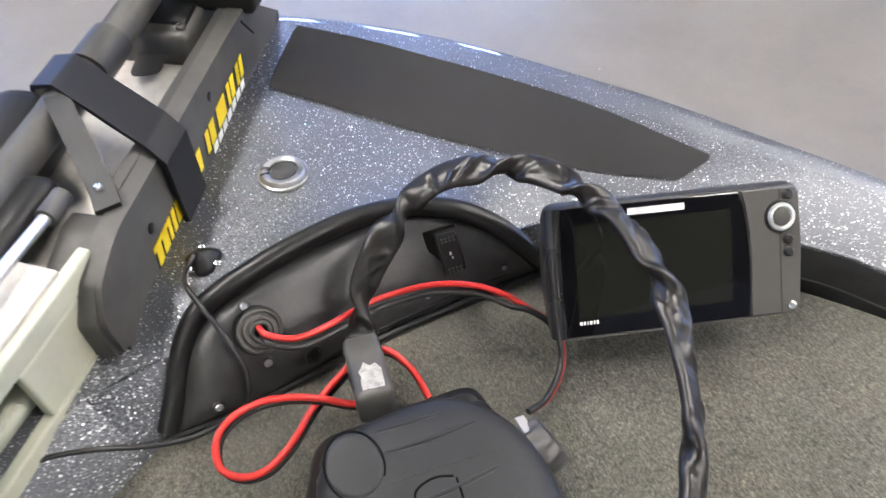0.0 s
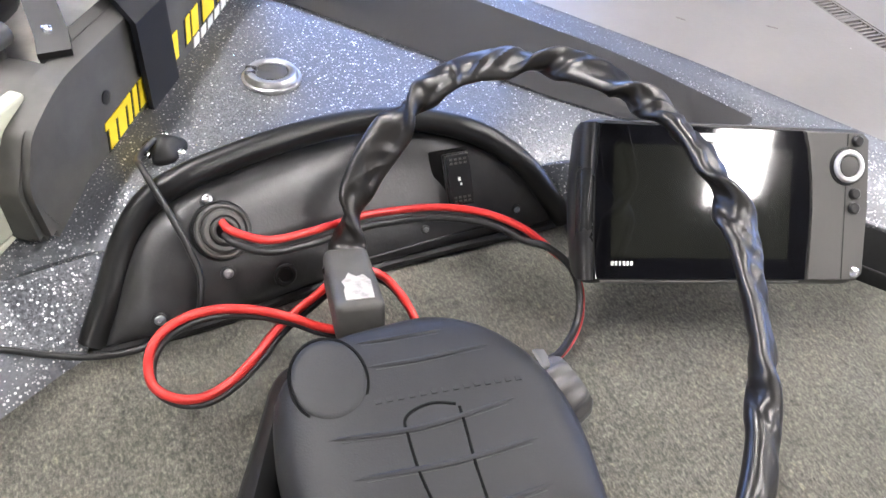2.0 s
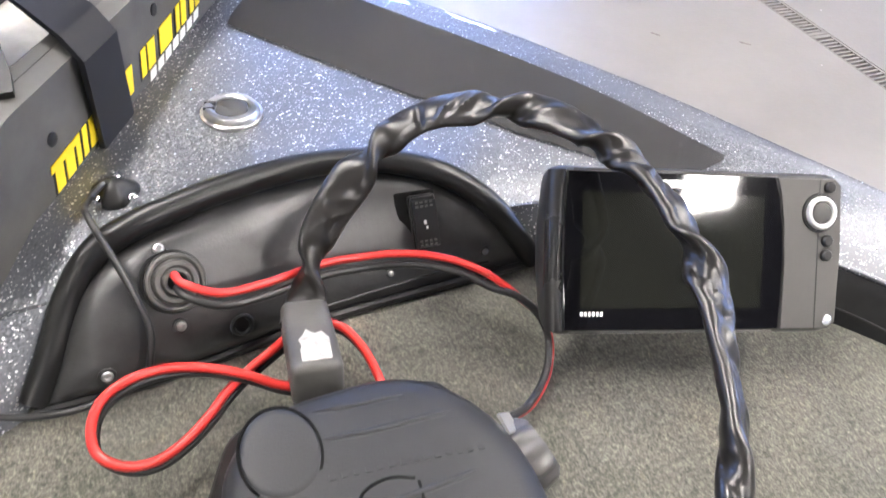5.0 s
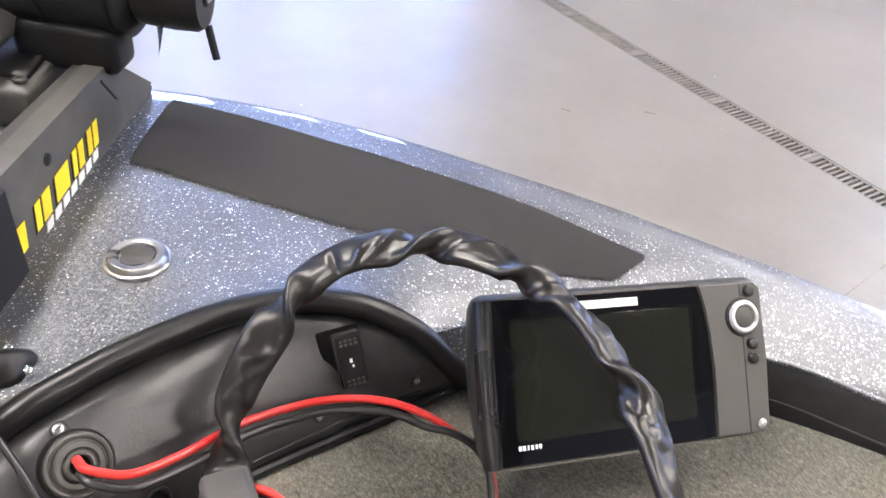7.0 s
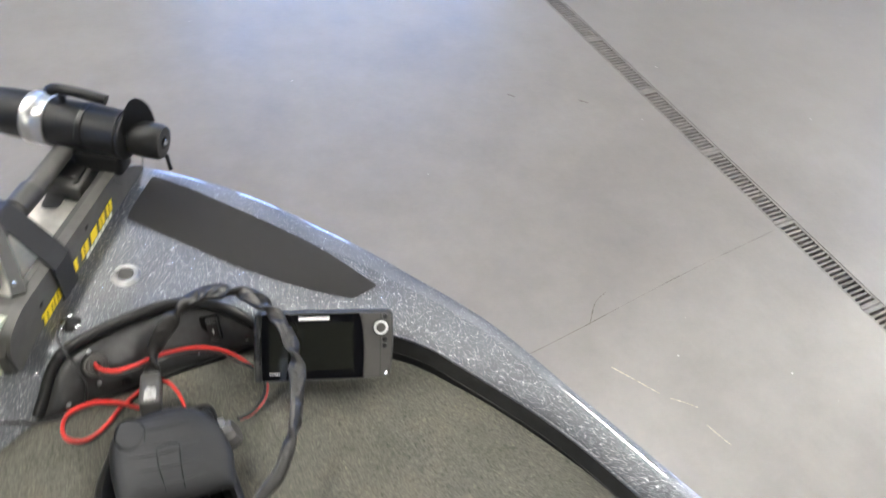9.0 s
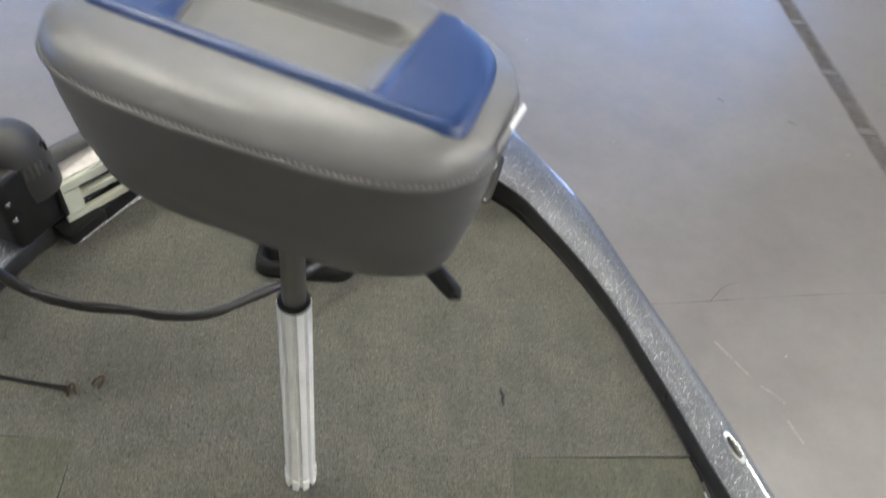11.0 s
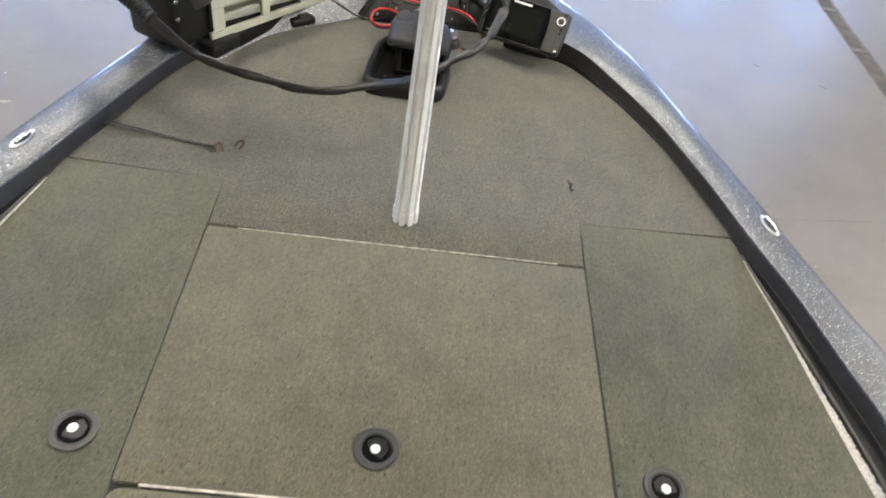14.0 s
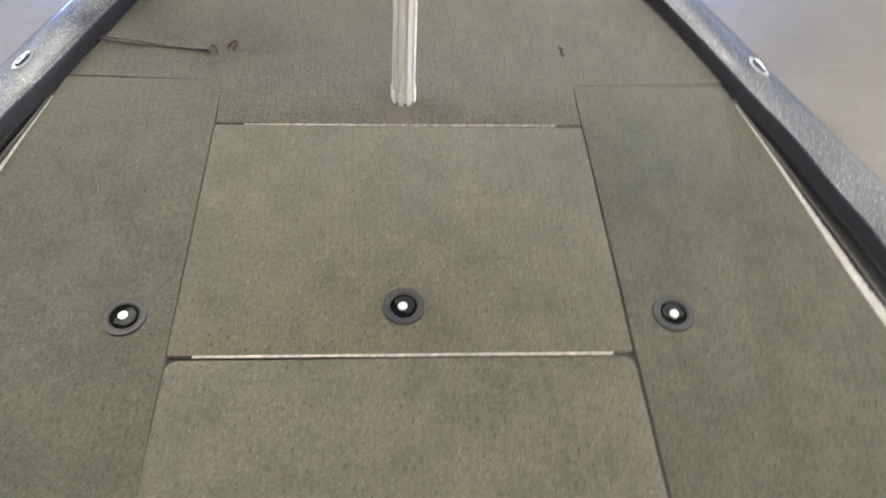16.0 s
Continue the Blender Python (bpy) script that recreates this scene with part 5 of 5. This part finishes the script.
part("speed_dial", from_grid([[dial_m @ Vector((rad * (1 + flute * math.cos(11 * a)) * math.cos(a), rad * (1 + flute * math.cos(11 * a)) * math.sin(a), z)) for a in (2 * math.pi * k / 66 for k in range(66))] for rad, z, flute in ((0.019, -0.013, 0.0), (0.022, -0.01, 0.04), (0.0228, 0.0, 0.06), (0.0215, 0.009, 0.06), (0.018, 0.013, 0.03), (0.0005, 0.0145, 0.0))], closed=True, caps=True), KNOB_GREY, fp, "fluted grey speed dial")
part("dial_label", box(0.012, 0.014, 0.002, pose(0.084, 0.708, 0.0925, 8, 34, 10)), ALU, fp)
bxm = axes(Vector((0.98, -0.17, 0)), Vector((0.16, 0.93, -0.30)).normalized(), Vector((0.98, -0.17, 0)).cross(Vector((0.16, 0.93, -0.30)).normalized()), Vector((-0.008, 0.815, 0.070)))
part("cable_entry", box(0.034, 0.08, 0.034, bxm, 0.006, 3), GREY_PLASTIC, fp, "grey cable entry box")
part("label", prism([(-0.009, -0.034), (0.010, -0.034), (0.011, -0.012), (0.007, -0.004), (0.002, -0.006), (-0.003, 0.0), (-0.006, -0.007), (-0.009, -0.011), (-0.0075, -0.018), (-0.009, -0.022)], 0.0172, 0.0178, bxm), LABEL_WORN, fp, "torn white label", smooth=False)

# ---------- cables ----------
def even_line(points, step):
    """Points at even steps along a smooth line."""
    line = smooth_line(points, 10)
    out, left = [line[0]], step
    for a, b in zip(line, line[1:]):
        d = (b - a).length
        while d >= left:
            a = a.lerp(b, left / d)
            out.append(a)
            d, left = (b - a).length, step
        left -= d
    return out


TWISTS = (0.052, 0.147, 0.252, 0.335, 0.428, 0.56, 0.70, 0.86, 1.02, 1.2, 1.37)
fold_rng = random.Random(23)
FOLDS = [(0.0075 * k + fold_rng.uniform(-0.005, 0.005), fold_rng.uniform(-1.5, 1.5), fold_rng.choice((1, -1)), fold_rng.choice((1, -1.3)) * fold_rng.uniform(0.0006, 0.0026), fold_rng.uniform(0.0026, 0.006), fold_rng.uniform(-0.7, 0.7)) for k in range(98)]


def sleeve(points):
    """A slack flat sleeve that turns over at each twist, with slanting folds, and lies tighter further on."""
    line = even_line(points, 0.0018)
    rows = []
    for i, p in enumerate(line):
        d = 0.0018 * i
        t = (line[min(i + 1, len(line) - 1)] - line[max(i - 1, 0)]).normalized()
        flat = Vector((0.05, -0.62, 0.78))
        flat = (flat - t * flat.dot(t)).normalized()
        side = t.cross(flat)
        slack = max(0.0, min(1.0, (0.66 - d) / 0.2))
        turn = 0.3 * math.sin(37 * d + 1) + 0.35
        near = 0.0
        for q in TWISTS:
            v = max(0.0, min(1.0, (d - q) / 0.052 + 0.5))
            turn += math.pi * v * v * (3 - 2 * v)
            near = max(near, math.exp(-((d - q) / 0.014) ** 2))
        wide = (0.0104 + 0.0044 * slack) * (1 - 0.24 * near * (0.4 + 0.6 * slack)) * (1 + 0.07 * math.sin(61 * d + 0.4))
        thick = (0.0086 - 0.0026 * slack) * (1 + 0.12 * near * slack)
        ax = side * math.cos(turn) + flat * math.sin(turn)
        ay = flat * math.cos(turn) - side * math.sin(turn)
        local = [f for f in FOLDS if abs(d - f[0]) < 0.036]
        row = []
        for k in range(40):
            a = 2 * math.pi * k / 40
            c, v = math.cos(a), math.sin(a)
            x = wide * math.copysign(abs(c) ** 0.85, c)
            face = 1 if v > 0 else -1
            h = -0.0011 * math.exp(-((x / wide - 0.45 * face) / 0.16) ** 2) * (0.3 + 0.7 * slack)
            for at, slope, which, amount, width, mid in local:
                if which == face:
                    h += amount * (0.35 + 0.65 * slack) * math.exp(-((d - at - slope * x) / width) ** 2) * math.exp(-((x / wide - mid) / 0.75) ** 2)
            row.append(p + ax * x + ay * (thick * v + face * h * min(1.0, 1.6 * abs(v))))
        rows.append(row)
    return from_grid(rows, closed=True, caps=True)


CABLE = [(-0.008, 0.838, 0.07), (0.001, 0.857, 0.066), (0.009, 0.873, 0.081), (0.015, 0.882, 0.096), (0.026, 0.891, 0.112), (0.042, 0.9, 0.128), (0.057, 0.907, 0.141), (0.074, 0.914, 0.153), (0.096, 0.918, 0.165), (0.117, 0.915, 0.174), (0.135, 0.907, 0.18), (0.152, 0.897, 0.185), (0.168, 0.885, 0.189), (0.182, 0.87, 0.192), (0.194, 0.853, 0.192), (0.203, 0.835, 0.191), (0.21, 0.817, 0.19), (0.215, 0.799, 0.188), (0.218, 0.78, 0.185), (0.219, 0.76, 0.18), (0.218, 0.738, 0.174), (0.213, 0.71, 0.165), (0.205, 0.687, 0.156), (0.197, 0.666, 0.147), (0.186, 0.642, 0.138), (0.172, 0.62, 0.13), (0.155, 0.596, 0.121), (0.135, 0.575, 0.113), (0.10, 0.553, 0.105), (0.035, 0.50, 0.085), (-0.032, 0.43, 0.092), (-0.10, 0.36, 0.118), (-0.19, 0.295, 0.13), (-0.27, 0.285, 0.13), (-0.335, 0.285, 0.142), (-0.42, 0.275, 0.165), (-0.507, 0.29, 0.186), (-0.597, 0.326, 0.233)]
loom = part("steering_cable", sleeve(CABLE), LOOM)
tagged(loom, "twisted glossy black sleeved cable looping above the deck", "cable")

ARC = [(-0.081, 0.894, 0.083), (-0.076, 0.882, 0.084), (-0.054, 0.871, 0.079), (-0.024, 0.874, 0.075), (0.003, 0.881, 0.071), (0.027, 0.886, 0.068), (0.051, 0.887, 0.065), (0.078, 0.883, 0.065), (0.103, 0.873, 0.066), (0.126, 0.858, 0.066), (0.146, 0.838, 0.063), (0.163, 0.818, 0.056), (0.178, 0.804, 0.043), (0.183, 0.79, 0.025), (0.172, 0.77, 0.012), (0.145, 0.75, 0.012), (0.12, 0.742, 0.02)]
power = thing("power_wire", (0.05, 0.9, 0.0), "red and black twin power wire from panel to pedal", "wire")
part("red_strand", tube([Vector(p) + Vector((0, 0.0015, 0.003 if i < 11 else 0.0)) for i, p in enumerate(ARC)], 0.0031, 10, 8), WIRE_RED, power, "red insulated strand")
part("black_strand", tube([Vector(p) + (Vector((0, -0.005, -0.003)) if i < 10 else Vector((-0.003, -0.005, -0.002)) if i < 11 else Vector((-0.004, 0, 0.005))) for i, p in enumerate(ARC)], 0.0031, 10, 8), WIRE_BLACK, power, "black insulated strand")
LOOP = [(-0.01, 0.803, 0.04), (-0.033, 0.813, 0.044), (-0.052, 0.824, 0.05), (-0.076, 0.833, 0.057), (-0.101, 0.837, 0.062), (-0.123, 0.834, 0.064), (-0.14, 0.827, 0.06), (-0.149, 0.815, 0.052), (-0.149, 0.801, 0.043), (-0.136, 0.791, 0.036), (-0.118, 0.79, 0.032), (-0.098, 0.798, 0.032), (-0.079, 0.81, 0.036), (-0.065, 0.821, 0.04), (-0.047, 0.831, 0.044), (-0.028, 0.84, 0.047), (-0.012, 0.848, 0.048), (0.008, 0.85, 0.052), (0.022, 0.838, 0.055), (0.031, 0.822, 0.05), (0.036, 0.808, 0.042), (0.038, 0.79, 0.035)]
part("red_loop", tube([Vector(p) for p in LOOP], 0.0033, 10, 8), WIRE_RED, power, "red insulated loop")
part("black_loop", tube([Vector(p) + Vector((0.0015, -0.002, -0.0055)) for p in LOOP], 0.0026, 10, 8), WIRE_BLACK, power)

thin = part("thin_cable", tube([Vector(p) for p in ((-0.113, 0.999, 0.09), (-0.124, 0.985, 0.09), (-0.128, 0.964, 0.1), (-0.126, 0.946, 0.108), (-0.122, 0.931, 0.103), (-0.115, 0.914, 0.089), (-0.108, 0.893, 0.073), (-0.104, 0.879, 0.056), (-0.107, 0.868, 0.041), (-0.114, 0.862, 0.026), (-0.133, 0.866, 0.01), (-0.161, 0.861, 0.008), (-0.189, 0.863, 0.011), (-0.215, 0.867, 0.02), (-0.25, 0.873, 0.036), (-0.29, 0.872, 0.05), (-0.34, 0.85, 0.052))], 0.0025, 10, 8), WIRE_BLACK)
tagged(thin, "thin black transducer cable", "cable")

clip = thing("cable_clip", (-0.33, 0.79, 0.0), "black plastic cable connector lying on the carpet", "connector")
part("body", box(0.075, 0.03, 0.022, pose(-0.347, 0.79, 0.014, 0, 0, 36), 0.007, 3), BLACK_PLASTIC, clip)
part("latch_tab", box(0.035, 0.02, 0.012, pose(-0.343, 0.794, 0.028, 0, 0, 36), 0.004), DARK_GREY, clip)

# cord from the gunwale to the eyelets
cord = thing("deck_cord", (-0.6, 0.21, 0.0), "thin dark cord tied to a rusty eyelet", "cord")
part("cord", tube([Vector((-0.735, 0.232, 0.012)), Vector((-0.64, 0.223, 0.006)), Vector((-0.54, 0.206, 0.004)), Vector((-0.442, 0.192, 0.005))], 0.0024, 8, 6), WIRE_BLACK, cord)
part("cord", tube([Vector((-0.735, 0.226, 0.010)), Vector((-0.62, 0.212, 0.005)), Vector((-0.52, 0.200, 0.004)), Vector((-0.442, 0.186, 0.004))], 0.002, 8, 6), WIRE_BLACK, cord)
RUST = plain("rusty_brass", (0.085, 0.056, 0.036), 0.6, metal=0.4, wear=0.4, blotch=120)
for x, y, t in ((-0.437, 0.187, 20), (-0.392, 0.207, -30)):
    m = pose(x, y, 0.004, 0, 0, t)
    part("eyelet", tube([m @ Vector(p) for p in ((-0.009, -0.011, 0), (-0.007, 0, 0.008), (0, 0.011, 0.009), (0.007, 0.003, 0.008), (0.006, -0.011, 0.0))], 0.0028, 8, 5), RUST, cord, "small rusty eyelet")
tear = part("carpet_tear", tube([Vector((0.396, 0.235, 0.001)), Vector((0.402, 0.222, 0.002)), Vector((0.398, 0.212, 0.001)), Vector((0.405, 0.198, 0.001))], 0.0062, 6, 5, lambda u, a: 0.6 + 0.5 * math.sin(9 * u + a)), LINER, boat, "small dark tear in the carpet")
for x, y, sg in ((0.764, 0.226, 1), (-0.737, 0.232, -1)):
    part("drain_hole", lathe([(0.009, -0.002), (0.009, 0.001), (0.006, 0.0015), (0.005, -0.002), (0.0001, -0.002)], Matrix.Translation((x - sg * 0.02, y, 0.02)) @ pose(0, 0, 0, 0, -90 * sg, 0), 16), RUBBER, boat)

# ---------- pedestal seat ----------
seat = thing("pedestal_seat", (0.008, 0.005, 0.0), "grey and blue vinyl fishing seat on aluminium pedestal", "seat")
PB, PT = Vector((0.008, 0.036, 0.0)), Vector((0.009, 0.05, 0.53))
pdir = (PT - PB).normalized()
PM = Matrix.Translation(PB) @ pdir.to_track_quat("Z", "Y").to_matrix().to_4x4()


def ribbed(r0, r1, z0, z1, n=9, seg=126):
    """A fluted tube with narrow grooves between flat ribs."""
    rws = []
    for k in range(3):
        t = k / 2
        r = r0 + (r1 - r0) * t
        rws.append([PM @ Vector((math.cos(2 * math.pi * i / seg) * q, math.sin(2 * math.pi * i / seg) * q, z0 + (z1 - z0) * t)) for i, q in ((i, r * (0.74 if (i % (seg // n)) in (5, 6, 7, 8, 9) else 1.0)) for i in range(seg))])
    return from_grid(rws, closed=True, caps=True)


part("pedestal_tube", ribbed(0.0262, 0.0225, 0.028, 0.53), TUBE_WHITE, seat, "ribbed pale aluminium tube")
part("pedestal_foot", ribbed(0.0288, 0.0284, 0.0, 0.032), TUBE_WHITE, seat)
part("tube_bush", lathe([(0.019, 0.528), (0.0215, 0.531), (0.0215, 0.536), (0.016, 0.537)], PM, 32), BLACK_PLASTIC, seat, "black plastic bushing")
part("inner_post", lathe([(0.0155, 0.45), (0.0155, 0.74)], PM, 28), POST_GREY, seat, "grey steel inner post")
SE, SF = Vector((0.94, -0.335, 0)).normalized(), Vector((0.335, 0.94, 0)).normalized()
SM = axes(SE, SF, Vector((0, 0, 1)), Vector((0.006, 0.072, 0.0)))


def skew(x, y):
    """How far the top's near seam runs back towards one side."""
    return (0.012 - 0.06 * x) * max(0.0, min(1.0, 1 - (y + 0.043) / 0.164))


def ring(hw, hd0, hd1, z, power=3.2, n=72, bow=0.0, lean=0.0):
    """A rounded seat outline: half width, near and far half depths, height."""
    pts = []
    for k in range(n):
        a = 2 * math.pi * k / n
        ca, sa = math.cos(a), math.sin(a)
        x = 1.022 * hw * math.copysign(abs(ca) ** (2 / power), ca)
        d = hd1 if sa > 0 else hd0
        y = d * math.copysign(abs(sa) ** (2 / power), sa)
        if lean:
            y += lean * skew(x, max(y, -0.043))
        pts.append(SM @ Vector((x, y, z + bow * (x / hw) ** 2)))
    return pts


part("cushion_side", from_grid([ring(0.15, 0.05, 0.09, 0.700), ring(0.18, 0.074, 0.112, 0.706), ring(0.196, 0.096, 0.127, 0.732), ring(0.207, 0.110, 0.134, 0.785), ring(0.213, 0.117, 0.137, 0.842), ring(0.215, 0.119, 0.138, 0.877)], closed=True, caps=True), VINYL_DARK, seat, "charcoal vinyl seat side")
part("piping", tube(ring(0.2155, 0.1195, 0.1385, 0.8795) + [ring(0.2155, 0.1195, 0.1385, 0.8795)[0]], 0.0028, 8, smooth=False), VINYL_DARK, seat)
roll = part("cushion_roll", from_grid([ring(0.2145, 0.1185, 0.1375, 0.879), ring(0.2145, 0.1165, 0.1365, 0.889), ring(0.211, 0.107, 0.133, 0.899), ring(0.2, 0.089, 0.124, 0.9055), ring(0.187, 0.068, 0.115, 0.9085, lean=0.5), ring(0.178, 0.052, 0.107, 0.908, lean=0.9), ring(0.173, 0.044, 0.1, 0.897, lean=1.0), ring(0.171, 0.041, 0.095, 0.845, lean=1.0)], closed=True, caps=True), VINYL_GREY, seat, "grey vinyl cushion roll")


def seat_half(y, inset):
    """Half width of the seat's top at a depth, so that the pads follow its rounded outline."""
    d = (0.130 if y > 0 else 0.110) - inset
    return 1.022 * (0.209 - inset) * max(0.0, 1 - abs(y / d) ** 3.2) ** (1 / 3.2)


def crown(x, y):
    """Height of the padded top: bolsters round a sunken middle."""
    edge = min(1.0, max(0.0, (seat_half(y, 0.0) - abs(x)) / 0.035)) if seat_half(y, 0.0) > 0 else 0
    z = 0.889 + 0.025 * math.sin(edge * math.pi / 2)
    ax, ay = max(0.0, 1 - (x / 0.112) ** 4), max(0.0, 1 - ((y - 0.012) / 0.056) ** 4)
    return z - 0.016 * min(1.0, 1.8 * ax) * min(1.0, 1.6 * ay)


def on_top(x, y, lift=0.0):
    """A place on the padded top."""
    return SM @ Vector((x, y + skew(x, y), crown(x, y) + lift))


def seat_patch(xa, xb, y0, y1, nx=16, ny=14, lift=0.0):
    """A pad between two side lines; xa and xb give x at a depth."""
    rws = []
    for v in range(ny + 1):
        y = y0 + (y1 - y0) * v / ny
        a, b = xa(y), xb(y)
        rws.append([on_top(a + (b - a) * i / nx, y, lift) for i in range(nx + 1)])
    return from_grid(rws)


cut = lambda y: 0.095 + 0.022 * (y + 0.07) / 0.19
part("side_bolster", seat_patch(lambda y: -seat_half(y, 0.0015), lambda y: -cut(y), -0.043, 0.121), VINYL_BLUE, seat, "blue vinyl side bolster")
part("side_bolster", seat_patch(lambda y: cut(y), lambda y: seat_half(y, 0.0015), -0.043, 0.121), VINYL_BLUE, seat, "blue vinyl side bolster")
part("front_bolster", seat_patch(lambda y: -cut(y), lambda y: cut(y), 0.054, 0.124), VINYL_GREY, seat, "grey vinyl front bolster")
welt = []
for y, lift in ((-0.060, -0.014), (-0.0575, -0.007), (-0.055, -0.003), (-0.050, -0.0005), (-0.045, 0.0), (-0.042, -0.001)):
    half_w = seat_half(y, 0.006)
    welt.append([on_top(half_w * (2 * i / 32 - 1), y, lift) for i in range(33)])
part("blue_welt", from_grid(welt), VINYL_BLUE, seat, "blue vinyl welt")
for sign in (-1, 1):
    part("piping", tube([on_top(sign * cut(y), y, -0.0005) for y in (-0.043 + 0.164 * k / 16 for k in range(17))], 0.002, 8, smooth=False), VINYL_DARK, seat)
part("piping", tube([on_top(x, 0.054, -0.0005) for x in (-cut(0.054) + 2 * cut(0.054) * k / 16 for k in range(17))], 0.002, 8, smooth=False), VINYL_DARK, seat)
part("seat_centre", seat_patch(lambda y: -cut(y), lambda y: cut(y), -0.043, 0.054), VINYL_GREY, seat, "grey vinyl sunken centre")
st = ring(0.2148, 0.119, 0.138, 0.8835)
bms = []
for k in range(len(st)):
    a, b = st[k], st[(k + 1) % len(st)]
    n = max(1, round((b - a).length / 0.006))
    for j in range(n):
        p = a.lerp(b, (j + 0.3) / n)
        q = a.lerp(b, (j + 0.75) / n)
        bms.append(tube([p, q], 0.0011, 5, 1))
part("stitching", join(*bms), STITCH, seat)
part("seat_tag", box(0.036, 0.004, 0.044, SM @ pose(0.2215, -0.01, 0.893, 15, 0, 84), 0.001), WHITE_MARK, seat, "white sewn tag")
part("swivel_plate", box(0.17, 0.16, 0.012, SM @ pose(0.0, 0.02, 0.71), 0.004), BLACK_PLASTIC, seat)
part("swivel_handle", tube([SM @ Vector((0.11, 0.01, 0.706)), SM @ Vector((0.18, -0.03, 0.704)), SM @ Vector((0.222, -0.055, 0.70))], 0.0105, 14, 6, lambda u, a: math.sqrt(max(0.02, 1 - max(0.0, (u - 0.86) / 0.14) ** 2))), BLACK_PLASTIC, seat, "black swivel lever")
